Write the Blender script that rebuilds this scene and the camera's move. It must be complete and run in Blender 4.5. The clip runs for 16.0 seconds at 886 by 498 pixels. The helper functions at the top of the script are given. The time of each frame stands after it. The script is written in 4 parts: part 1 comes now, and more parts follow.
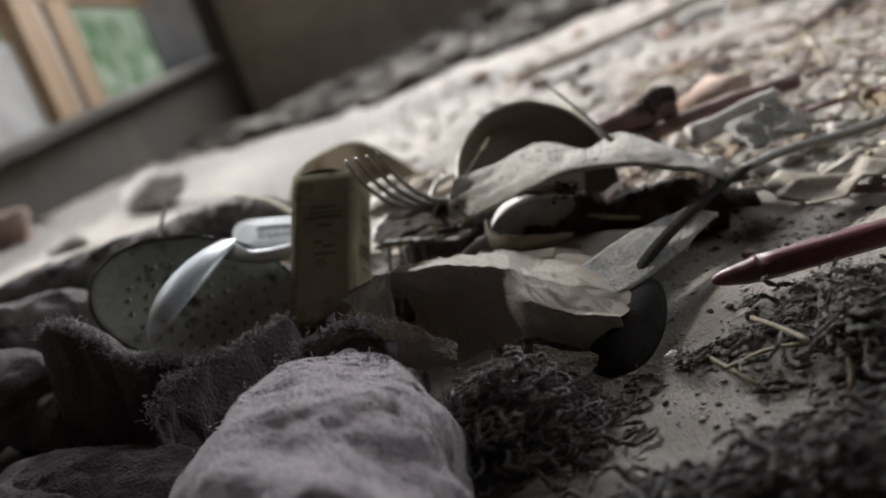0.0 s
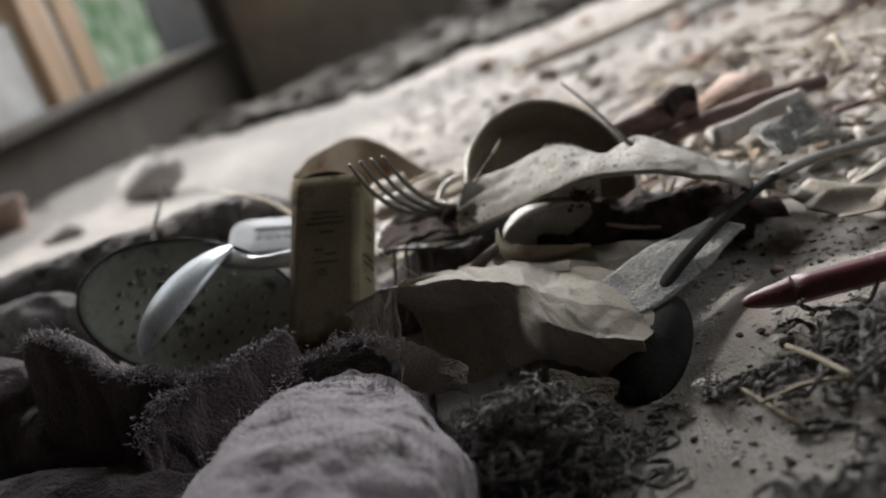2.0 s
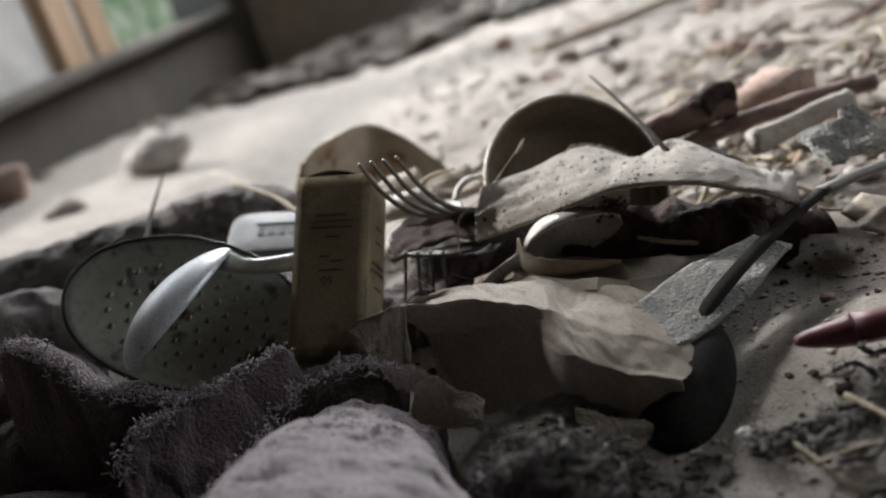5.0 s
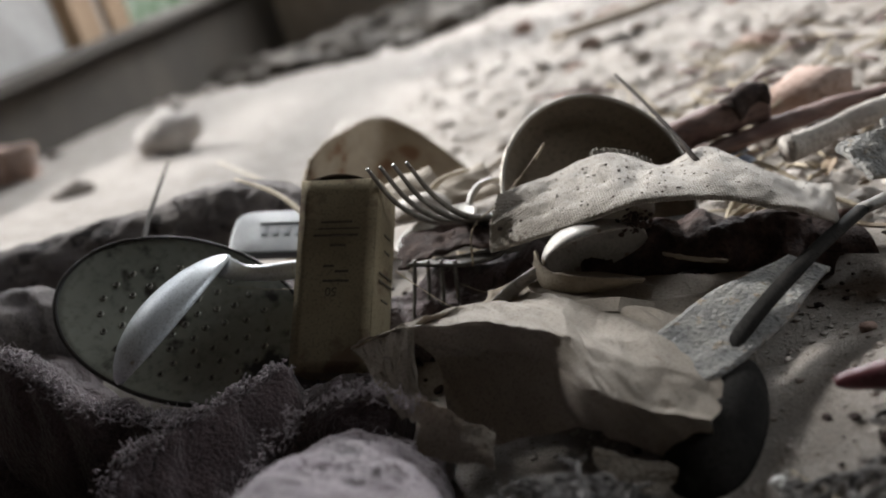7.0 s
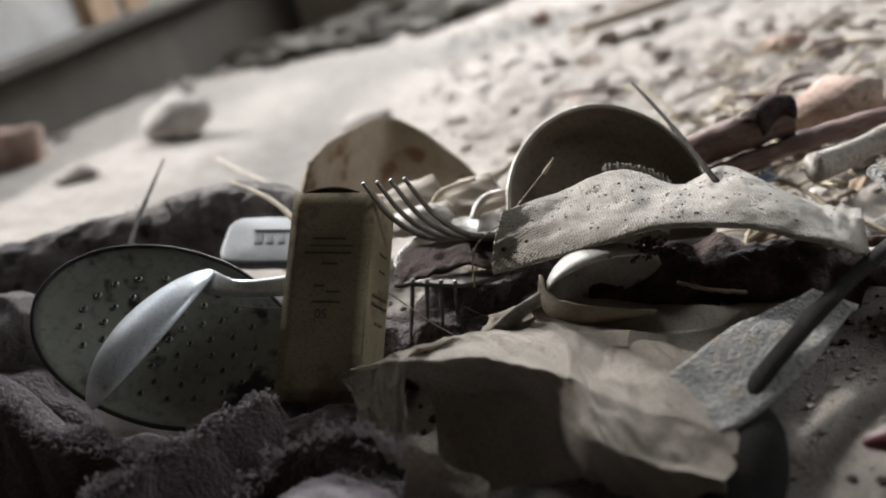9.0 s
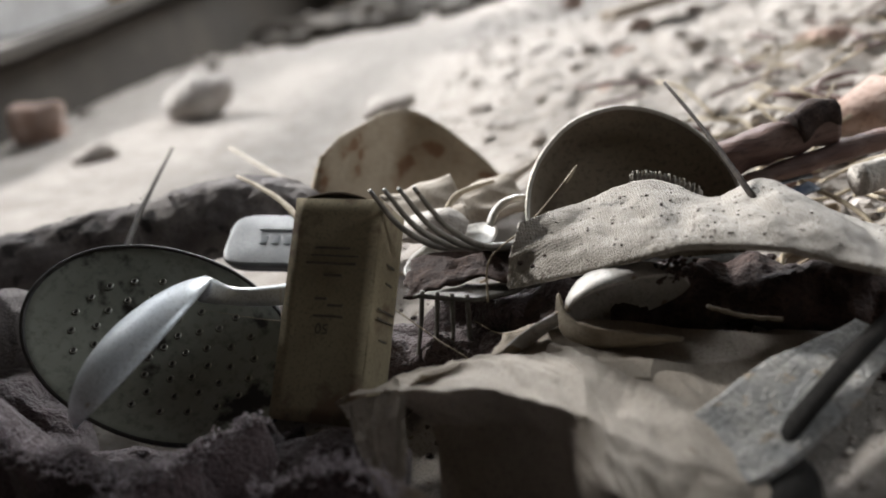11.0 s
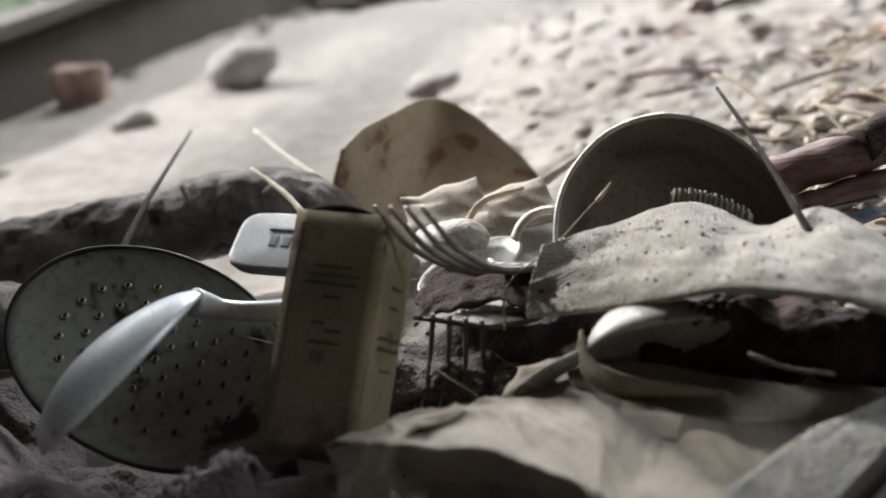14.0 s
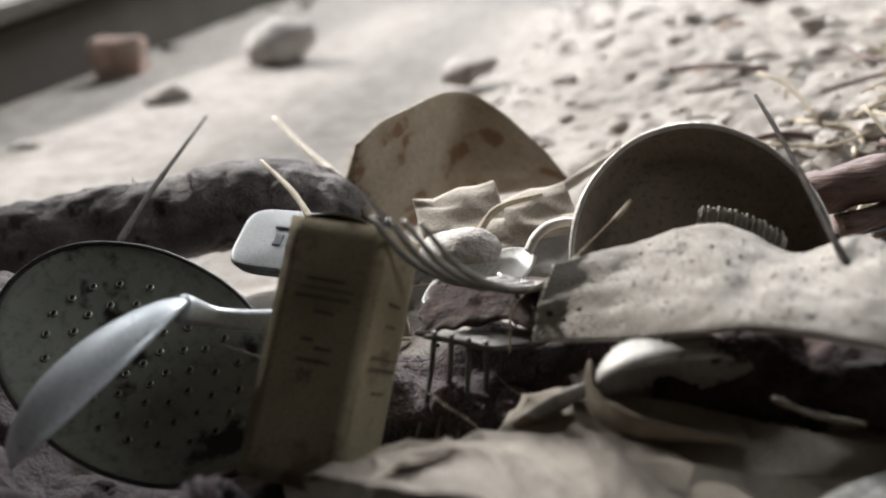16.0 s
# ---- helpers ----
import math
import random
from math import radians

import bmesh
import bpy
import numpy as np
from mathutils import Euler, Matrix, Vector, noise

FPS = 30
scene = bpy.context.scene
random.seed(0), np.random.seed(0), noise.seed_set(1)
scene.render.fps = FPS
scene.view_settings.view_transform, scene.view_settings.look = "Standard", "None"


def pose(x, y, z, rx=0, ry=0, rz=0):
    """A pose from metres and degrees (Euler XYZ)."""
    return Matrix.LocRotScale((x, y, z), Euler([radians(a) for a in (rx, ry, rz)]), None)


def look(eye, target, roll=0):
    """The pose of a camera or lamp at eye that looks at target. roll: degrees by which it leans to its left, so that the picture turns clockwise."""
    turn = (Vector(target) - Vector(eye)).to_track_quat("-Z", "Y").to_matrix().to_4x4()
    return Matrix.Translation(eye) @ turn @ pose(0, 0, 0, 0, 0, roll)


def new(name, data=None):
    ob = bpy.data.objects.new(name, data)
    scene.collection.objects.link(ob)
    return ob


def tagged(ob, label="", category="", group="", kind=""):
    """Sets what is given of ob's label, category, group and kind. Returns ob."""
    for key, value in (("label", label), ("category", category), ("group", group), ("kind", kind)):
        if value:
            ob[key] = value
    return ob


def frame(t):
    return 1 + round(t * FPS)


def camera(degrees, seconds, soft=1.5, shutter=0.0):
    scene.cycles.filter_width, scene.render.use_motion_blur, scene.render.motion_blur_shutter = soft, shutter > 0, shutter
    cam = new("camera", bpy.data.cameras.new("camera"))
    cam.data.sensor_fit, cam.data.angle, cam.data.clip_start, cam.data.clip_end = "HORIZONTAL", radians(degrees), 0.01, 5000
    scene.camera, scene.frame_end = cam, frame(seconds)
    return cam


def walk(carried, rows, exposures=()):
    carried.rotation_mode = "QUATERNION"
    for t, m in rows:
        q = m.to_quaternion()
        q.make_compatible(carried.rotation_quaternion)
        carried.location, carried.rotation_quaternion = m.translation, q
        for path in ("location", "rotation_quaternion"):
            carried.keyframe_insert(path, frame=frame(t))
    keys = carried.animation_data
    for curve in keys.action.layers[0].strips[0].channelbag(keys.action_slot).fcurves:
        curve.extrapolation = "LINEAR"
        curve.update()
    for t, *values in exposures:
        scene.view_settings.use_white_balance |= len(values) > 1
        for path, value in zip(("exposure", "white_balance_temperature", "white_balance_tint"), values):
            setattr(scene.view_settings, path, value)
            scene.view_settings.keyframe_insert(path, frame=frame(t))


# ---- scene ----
cam = camera(50.5, 16.0, soft=1.9)
METRES, EYE, TILT, LEAN, TURN = 0.2, 0.13, -14.0, 20.0, 0.0
ROWS = [
    (0.0, 0.0, 0.0, 0.0, 0.0, 0.0, -0.0),
    (0.5, -0.0034, 0.0273, 0.0108, 0.01, -0.28, -0.09),
    (1.0, -0.0079, 0.0586, 0.0247, 0.0, -0.56, -0.32),
    (1.5, -0.0136, 0.0873, 0.0391, -0.0, -0.77, -0.56),
    (2.0, -0.018, 0.1162, 0.0527, 0.02, -0.96, -0.65),
    (2.5, -0.0207, 0.1443, 0.0644, 0.03, -1.18, -0.79),
    (3.0, -0.0235, 0.1749, 0.0763, 0.05, -1.46, -1.16),
    (3.5, -0.0266, 0.2024, 0.0885, 0.1, -1.73, -1.52),
    (4.0, -0.0301, 0.2294, 0.1004, 0.27, -2.0, -1.77),
    (6.5, -0.0346, 0.3632, 0.1594, 1.3, -3.74, -3.11),
    (7.0, -0.0327, 0.3934, 0.1768, 1.57, -4.01, -3.45),
    (7.5, -0.0295, 0.4217, 0.1938, 1.81, -4.22, -3.73),
    (8.0, -0.0249, 0.4497, 0.2083, 2.01, -4.42, -4.11),
    (8.5, -0.0197, 0.4781, 0.2206, 2.2, -4.63, -4.51),
    (9.0, -0.0159, 0.5083, 0.2332, 2.5, -5.01, -4.89),
    (11.5, 0.001, 0.6535, 0.2905, 4.73, -6.89, -6.48),
    (12.0, 0.0051, 0.6796, 0.3003, 5.22, -7.33, -6.8),
    (12.5, 0.011, 0.7063, 0.3128, 5.73, -7.76, -7.19),
    (13.0, 0.0176, 0.7353, 0.3272, 6.33, -8.24, -7.52),
    (13.5, 0.0241, 0.7633, 0.3402, 6.97, -8.64, -7.82),
    (14.0, 0.0316, 0.7912, 0.3532, 7.67, -9.0, -8.22),
    (14.5, 0.0388, 0.8184, 0.3645, 8.33, -9.34, -8.58),
    (15.0, 0.0458, 0.8483, 0.3758, 9.1, -9.7, -8.96),
    (15.5, 0.0526, 0.8757, 0.3868, 9.84, -10.17, -9.57),
    (16.0, 0.0628, 0.9041, 0.3974, 10.58, -10.83, -10.03),
]
walk(cam, [(t, pose(0, 0, EYE, TILT, LEAN, TURN) @ pose(METRES * x, METRES * y, METRES * z, 90 + pitch, roll, yaw)) for t, x, y, z, yaw, pitch, roll in ROWS],
     exposures=((0.0, 1.38), (16.0, 1.55)))
cam.data.dof.use_dof = True
cam.data.dof.focus_distance = 0.325
cam.data.dof.aperture_fstop = 7.0

# ---------------------------------------------------------------- light
world = bpy.data.worlds.new("world")
scene.world = world
world.use_nodes = True
wn = world.node_tree
sky = wn.nodes.new("ShaderNodeTexSky")
sky.sky_type = "NISHITA"
sky.sun_disc = False
sky.sun_elevation = radians(35)
sky.sun_rotation = radians(-55)
wn.links.new(sky.outputs[0], wn.nodes["Background"].inputs[0])
wn.nodes["Background"].inputs[1].default_value = 0.05


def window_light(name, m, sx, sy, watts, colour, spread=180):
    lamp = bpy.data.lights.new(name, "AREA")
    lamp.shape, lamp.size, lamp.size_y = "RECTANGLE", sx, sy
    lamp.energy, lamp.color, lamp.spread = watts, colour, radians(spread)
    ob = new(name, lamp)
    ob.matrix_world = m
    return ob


# daylight in the low side opening; far and east windows are unseen, lamps added
window_light("side_opening_light", look((-0.82, 1.95, 0.98), (-0.2, 0.9, 0.0)), 1.5, 0.8, 4.0, (0.95, 0.98, 1.0))
window_light("unseen_far_window_light", look((-0.05, 3.3, 1.4), (0.0, 0.6, 0.0)), 1.1, 0.9, 21.0, (0.97, 0.98, 1.0), 115)
# lamp in an unseen east window, put in as fill from the right
window_light("east_fill_light", look((2.34, 0.9, 1.35), (0.0, 0.4, 0.0)), 1.0, 0.9, 7.5, (0.95, 0.98, 1.0))

sun = bpy.data.lights.new("sun", "SUN")
sun.energy, sun.angle, sun.color = 2.5, radians(7), (1.0, 0.985, 0.965)
new("sun", sun).matrix_world = look((-0.671 * 9, 0.467 * 9, 0.574 * 9), (0, 0, 0))

# ---------------------------------------------------------------- materials
def mat(name, c1, c2, rough=0.7, metal=0.0, scale=60.0, fine=600.0, bump=0.3, depth=0.0006, mix=(0.38, 0.62),
        spots=None, spot_scale=90.0, spot_cut=0.62, trans=0.0, rand=0.0, sheen=0.0, stretch=None, thin=0.0):
    """Two colours mixed by coarse and fine noise, an optional third colour in spots, and relief."""
    m = bpy.data.materials.new(name)
    m.use_nodes = True
    nt = m.node_tree
    N, L = nt.nodes, nt.links
    b = N["Principled BSDF"]
    tc = N.new("ShaderNodeTexCoord")
    src = tc.outputs["Object"]
    if stretch:
        mp = N.new("ShaderNodeMapping")
        mp.inputs["Scale"].default_value = stretch
        L.new(src, mp.inputs["Vector"])
        src = mp.outputs[0]

    def tex(sc, detail=5.0, rgh=0.6):
        n = N.new("ShaderNodeTexNoise")
        n.inputs["Scale"].default_value = sc
        n.inputs["Detail"].default_value = detail
        n.inputs["Roughness"].default_value = rgh
        L.new(src, n.inputs["Vector"])
        return n.outputs["Fac"]

    def ramp(v, lo, hi):
        r = N.new("ShaderNodeMapRange")
        r.inputs["From Min"].default_value, r.inputs["From Max"].default_value = lo, hi
        L.new(v, r.inputs["Value"])
        return r.outputs[0]

    def blend(f, a, c, kind="MIX"):
        x = N.new("ShaderNodeMix")
        x.data_type, x.blend_type = "RGBA", kind
        if isinstance(f, float):
            x.inputs[0].default_value = f
        else:
            L.new(f, x.inputs[0])
        for v, s in ((a, x.inputs[6]), (c, x.inputs[7])):
            if isinstance(v, tuple):
                s.default_value = (*v, 1)
            else:
                L.new(v, s)
        return x.outputs[2]

    coarse, small = tex(scale), tex(fine, 3.0)
    col = blend(ramp(coarse, *mix), c1, c2)
    dark = tuple(v * 0.55 for v in c1)
    col = blend(ramp(small, 0.5, 0.72), col, dark)
    if spots:
        col = blend(ramp(tex(spot_scale, 6.0), spot_cut, spot_cut + 0.06), col, spots)
    if rand:
        oi = N.new("ShaderNodeObjectInfo")
        hs = N.new("ShaderNodeHueSaturation")
        L.new(ramp(oi.outputs["Random"], 0, 1), hs.inputs["Fac"])
        hs.inputs["Value"].default_value = 1.0 - rand
        hs.inputs["Saturation"].default_value = 0.8
        L.new(col, hs.inputs["Color"])
        col = hs.outputs[0]
    L.new(col, b.inputs["Base Color"])
    rr = N.new("ShaderNodeMapRange")
    rr.inputs["To Min"].default_value, rr.inputs["To Max"].default_value = max(0.02, rough - 0.12), min(1, rough + 0.12)
    L.new(coarse, rr.inputs["Value"])
    L.new(rr.outputs[0], b.inputs["Roughness"])
    b.inputs["Metallic"].default_value = metal
    if trans:
        b.inputs["Transmission Weight"].default_value = trans
    if sheen:
        b.inputs["Sheen Weight"].default_value = sheen
        b.inputs["Sheen Roughness"].default_value = 0.5
    if bump:
        bp = N.new("ShaderNodeBump")
        bp.inputs["Strength"].default_value = bump
        bp.inputs["Distance"].default_value = depth
        ad = N.new("ShaderNodeMath")
        L.new(small, ad.inputs[0])
        L.new(coarse, ad.inputs[1])
        L.new(ad.outputs[0], bp.inputs["Height"])
        L.new(bp.outputs[0], b.inputs["Normal"])
    if thin:
        # light that shines through a thin sheet
        tr, mx = N.new("ShaderNodeBsdfTranslucent"), N.new("ShaderNodeMixShader")
        L.new(col, tr.inputs["Color"])
        mx.inputs[0].default_value = thin
        L.new(b.outputs[0], mx.inputs[1])
        L.new(tr.outputs[0], mx.inputs[2])
        L.new(mx.outputs[0], N["Material Output"].inputs["Surface"])
    return m


M_DIRT = mat("sandy_dirt", (0.355, 0.322, 0.29), (0.25, 0.222, 0.196), 0.95, scale=45, fine=900, bump=0.9, depth=0.0012,
             spots=(0.13, 0.1, 0.08), spot_scale=240, spot_cut=0.63)
M_RUBBLE = mat("rubble", (0.46, 0.425, 0.39), (0.27, 0.235, 0.205), 0.92, scale=50, fine=500, bump=0.7, depth=0.001)
M_STONE = mat("pale_stone", (0.5, 0.47, 0.43), (0.36, 0.32, 0.29), 0.9, scale=40, fine=400, bump=0.7, depth=0.002)
M_BRICK = mat("worn_brick", (0.33, 0.215, 0.17), (0.42, 0.325, 0.28), 0.92, scale=40, fine=300, bump=0.6, depth=0.002)
# near-black west plaster has shade put into its colour; the north copy is lifted
M_PLASTER = mat("shade_dark_plaster", (0.05, 0.039, 0.027), (0.034, 0.027, 0.019), 0.9, scale=4, fine=60, bump=0.4, depth=0.004)
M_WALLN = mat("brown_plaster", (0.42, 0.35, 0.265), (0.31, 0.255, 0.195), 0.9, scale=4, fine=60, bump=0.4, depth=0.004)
M_REVEAL = mat("whitewash", (0.4, 0.39, 0.38), (0.31, 0.3, 0.285), 0.85, scale=6, fine=90, bump=0.3, depth=0.003)
M_OLDWOOD = mat("old_wood", (0.36, 0.24, 0.14), (0.24, 0.15, 0.085), 0.75, scale=8, fine=120, bump=0.4, depth=0.001, stretch=(1, 1, 0.1))
M_GREYWOOD = mat("grey_wood", (0.42, 0.37, 0.31), (0.28, 0.235, 0.19), 0.85, scale=60, fine=500, bump=0.5, depth=0.0006, stretch=(0.12, 1, 1))
M_BARK = mat("reddish_wood", (0.12, 0.068, 0.06), (0.2, 0.135, 0.118), 0.7, scale=120, fine=700, bump=0.8, depth=0.0012, stretch=(0.15, 1, 1))
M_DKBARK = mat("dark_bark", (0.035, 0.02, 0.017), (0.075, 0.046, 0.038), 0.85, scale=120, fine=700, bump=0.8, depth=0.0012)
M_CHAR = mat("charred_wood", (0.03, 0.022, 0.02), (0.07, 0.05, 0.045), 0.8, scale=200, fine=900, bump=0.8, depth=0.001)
M_CARD = mat("yellowed_card", (0.29, 0.245, 0.155), (0.22, 0.18, 0.115), 0.85, scale=40, fine=900, bump=0.25, depth=0.0002,
             spots=(0.14, 0.095, 0.06), spot_scale=34, spot_cut=0.55)
M_CARDIN = mat("card_inside", (0.2, 0.16, 0.11), (0.13, 0.1, 0.07), 0.9, scale=80, fine=900)
M_INK = mat("faded_ink", (0.065, 0.055, 0.042), (0.12, 0.1, 0.075), 0.85, scale=400, fine=1500, bump=0.0)
M_PAPER = mat("brown_paper", (0.43, 0.38, 0.32), (0.33, 0.285, 0.235), 0.85, scale=30, fine=1100, bump=0.6, depth=0.0006,
              spots=(0.17, 0.125, 0.09), spot_scale=160, spot_cut=0.68, thin=0.1)
M_PAPERTHIN = mat("thin_brown_paper", (0.43, 0.38, 0.32), (0.33, 0.285, 0.235), 0.85, scale=30, fine=1100, bump=0.5, depth=0.0005,
                   spots=(0.17, 0.125, 0.09), spot_scale=160, spot_cut=0.68, thin=0.42)
M_ENAMEL = mat("chipped_enamel", (0.27, 0.28, 0.24), (0.21, 0.22, 0.185), 0.34, scale=30, fine=300, bump=0.1, depth=0.0003,
               spots=(0.02, 0.016, 0.014), spot_scale=36, spot_cut=0.57)
M_ENRIM = mat("bare_rim", (0.012, 0.011, 0.01), (0.04, 0.032, 0.027), 0.6, scale=150, fine=900)
M_HOLE = mat("dark_hole", (0.012, 0.01, 0.009), (0.02, 0.017, 0.014), 0.9, bump=0.0)
M_EYELET = mat("worn_eyelet", (0.42, 0.42, 0.37), (0.16, 0.15, 0.125), 0.22, metal=0.3, scale=300, fine=1500, bump=0.2, depth=0.0002)
M_ALU = mat("dull_aluminium", (0.6, 0.64, 0.67), (0.49, 0.53, 0.56), 0.38, metal=0.2, scale=90, fine=1200, bump=0.15, depth=0.0002,
            spots=(0.33, 0.3, 0.27), spot_scale=180, spot_cut=0.68)
M_STEEL = mat("tarnished_steel", (0.3, 0.29, 0.27), (0.19, 0.18, 0.165), 0.42, metal=0.85, scale=120, fine=1500, bump=0.2, depth=0.0002,
              spots=(0.13, 0.09, 0.065), spot_scale=260, spot_cut=0.62)
M_SILVER = mat("worn_silver", (0.56, 0.545, 0.52), (0.4, 0.38, 0.35), 0.58, metal=0.35, scale=70, fine=900, bump=0.2, depth=0.0003,
               spots=(0.24, 0.19, 0.14), spot_scale=110, spot_cut=0.55)
# steel in shade: the shade is put into this black colour
M_SHADEMETAL = mat("shaded_metal", (0.014, 0.013, 0.012), (0.028, 0.026, 0.024), 0.85, metal=0.0, scale=80, fine=900, bump=0.2, depth=0.0003)
M_OLDSTEEL = mat("dull_old_steel", (0.13, 0.125, 0.115), (0.2, 0.19, 0.175), 0.6, metal=0.6, scale=120, fine=1200, bump=0.3, depth=0.0003,
                 spots=(0.09, 0.065, 0.05), spot_scale=260, spot_cut=0.6)
M_GREYMETAL = mat("corroded_plate", (0.26, 0.262, 0.258), (0.39, 0.38, 0.355), 0.9, scale=110, fine=600, bump=1.0, depth=0.002,
                  spots=(0.32, 0.27, 0.21), spot_scale=200, spot_cut=0.6)
M_LID = mat("lid_lacquer", (0.26, 0.215, 0.16), (0.19, 0.155, 0.115), 0.45, scale=25, fine=500, bump=0.1, depth=0.0003,
            spots=(0.14, 0.11, 0.085), spot_scale=70, spot_cut=0.66)
M_LIDEDGE = mat("lid_edge", (0.55, 0.53, 0.48), (0.4, 0.37, 0.32), 0.4, metal=0.4, scale=100, fine=900)
M_RUST = mat("stained_tin", (0.42, 0.36, 0.275), (0.33, 0.275, 0.2), 0.75, scale=45, fine=700, bump=0.4, depth=0.0005,
             spots=(0.2, 0.115, 0.065), spot_scale=48, spot_cut=0.57)
M_STRAP = mat("dusty_webbing", (0.38, 0.345, 0.3), (0.28, 0.25, 0.212), 0.97, scale=70, fine=1100, bump=0.9, depth=0.0008,
              spots=(0.12, 0.09, 0.068), spot_scale=260, spot_cut=0.63, sheen=0.3)
M_TAPE = mat("ribbed_tape", (0.52, 0.49, 0.44), (0.4, 0.37, 0.32), 0.9, scale=200, fine=1400, bump=0.6, depth=0.0005)
M_CLOTH = mat("mauve_cloth", (0.29, 0.235, 0.26), (0.36, 0.31, 0.325), 0.98, scale=60, fine=700, bump=1.0, depth=0.002,
              spots=(0.08, 0.058, 0.062), spot_scale=55, spot_cut=0.58, sheen=0.5)
# the mauve cloth again, darkened to hold the shade it lies in
M_CLOTHSHADE = mat("shaded_cloth", (0.06, 0.04, 0.043), (0.11, 0.078, 0.081), 0.98, scale=60, fine=700, bump=1.0, depth=0.002, sheen=0.25)
M_HOSE = mat("dusty_black_rag", (0.12, 0.105, 0.105), (0.25, 0.225, 0.21), 0.95, scale=35, fine=900, bump=0.9, depth=0.001,
             spots=(0.045, 0.04, 0.04), spot_scale=60, spot_cut=0.56)
M_WOOL = mat("grey_wool", (0.07, 0.063, 0.058), (0.15, 0.135, 0.122), 0.98, scale=120, fine=1600, bump=0.9, depth=0.0006, sheen=0.35)
M_RED = mat("red_lacquer", (0.11, 0.018, 0.026), (0.075, 0.014, 0.02), 0.55, scale=120, fine=1000, bump=0.3, depth=0.0003,
            spots=(0.2, 0.15, 0.13), spot_scale=300, spot_cut=0.66)
M_PLASTIC = mat("cloudy_plastic", (0.16, 0.172, 0.182), (0.115, 0.126, 0.135), 0.65, scale=60, fine=800, bump=0.4, depth=0.0004, trans=0.2)
M_WHITE = mat("white_plastic", (0.66, 0.66, 0.63), (0.52, 0.5, 0.46), 0.4, scale=70, fine=700, bump=0.15, depth=0.0003,
              spots=(0.22, 0.17, 0.12), spot_scale=150, spot_cut=0.67)
M_BLUE = mat("blue_glaze", (0.12, 0.17, 0.27), (0.3, 0.34, 0.4), 0.35, scale=80, fine=500, bump=0.1)
M_STRAW = mat("dry_straw", (0.42, 0.36, 0.265), (0.31, 0.255, 0.18), 0.8, scale=90, fine=900, bump=0.3, depth=0.0003)
M_TWIG = mat("dark_twig", (0.022, 0.018, 0.016), (0.05, 0.042, 0.036), 0.92, scale=200, fine=1200, bump=0.6, depth=0.0004)
M_LEAF = mat("dry_leaf", (0.25, 0.17, 0.1), (0.35, 0.26, 0.165), 0.8, scale=90, fine=800, bump=0.5, depth=0.0004, rand=0.4)
M_PEEL = mat("dry_peel", (0.38, 0.325, 0.25), (0.27, 0.225, 0.165), 0.7, scale=80, fine=900, bump=0.4, depth=0.0004)
M_CEIL = mat("ceiling_boards", (0.16, 0.13, 0.1), (0.1, 0.08, 0.06), 0.9, scale=3, fine=40)

def woven(m, scale, depth):
    """Adds the relief of a plain weave to a cloth."""
    nt = m.node_tree
    bp = next(n for n in nt.nodes if n.type == "BUMP")
    b2 = nt.nodes.new("ShaderNodeBump")
    b2.inputs["Distance"].default_value = depth
    b2.inputs["Strength"].default_value = 0.8
    tc = nt.nodes.new("ShaderNodeTexCoord")
    w = []
    for d in ("X", "Y"):
        n = nt.nodes.new("ShaderNodeTexWave")
        n.bands_direction = d
        n.inputs["Scale"].default_value = scale
        n.inputs["Distortion"].default_value = 1.5
        n.inputs["Detail"].default_value = 1.0
        nt.links.new(tc.outputs["Object"], n.inputs["Vector"])
        w.append(n.outputs["Fac"])
    mul = nt.nodes.new("ShaderNodeMath")
    mul.operation = "MULTIPLY"
    nt.links.new(w[0], mul.inputs[0])
    nt.links.new(w[1], mul.inputs[1])
    nt.links.new(mul.outputs[0], b2.inputs["Height"])
    nt.links.new(bp.outputs[0], b2.inputs["Normal"])
    nt.links.new(b2.outputs[0], nt.nodes["Principled BSDF"].inputs["Normal"])


woven(M_STRAP, 340, 0.0004)
woven(M_CLOTH, 330, 0.0002)

for _m in (M_TWIG, M_CHAR, M_SHADEMETAL, M_LID, M_PLASTIC):
    _m.node_tree.nodes["Principled BSDF"].inputs["Specular IOR Level"].default_value = 0.12

# garden seen through the opening, out of focus
M_GARDEN = bpy.data.materials.new("garden_light")
M_GARDEN.use_nodes = True
_n, _l = M_GARDEN.node_tree.nodes, M_GARDEN.node_tree.links
_e = _n.new("ShaderNodeEmission")
_t = _n.new("ShaderNodeTexNoise")
_t.inputs["Scale"].default_value = 2.2
_r = _n.new("ShaderNodeValToRGB")
_r.color_ramp.elements[0].position, _r.color_ramp.elements[0].color = 0.35, (0.12, 0.22, 0.11, 1)
_r.color_ramp.elements[1].position, _r.color_ramp.elements[1].color = 0.66, (0.5, 0.56, 0.47, 1)
_c = _n.new("ShaderNodeTexCoord")
_l.new(_c.outputs["Object"], _t.inputs["Vector"])
_l.new(_t.outputs["Fac"], _r.inputs["Fac"])
_l.new(_r.outputs[0], _e.inputs["Color"])
_e.inputs["Strength"].default_value = 0.3
_l.new(_e.outputs[0], _n["Material Output"].inputs["Surface"])


# ---------------------------------------------------------------- helpers for shapes
def sm(a, b, x):
    t = min(1.0, max(0.0, (x - a) / (b - a)))
    return t * t * (3 - 2 * t)


def nz(x, y, z=0.0, s=1.0):
    return noise.noise(Vector((x * s, y * s, z * s)))


def mesh_of(name, verts, faces, material, smooth=True):
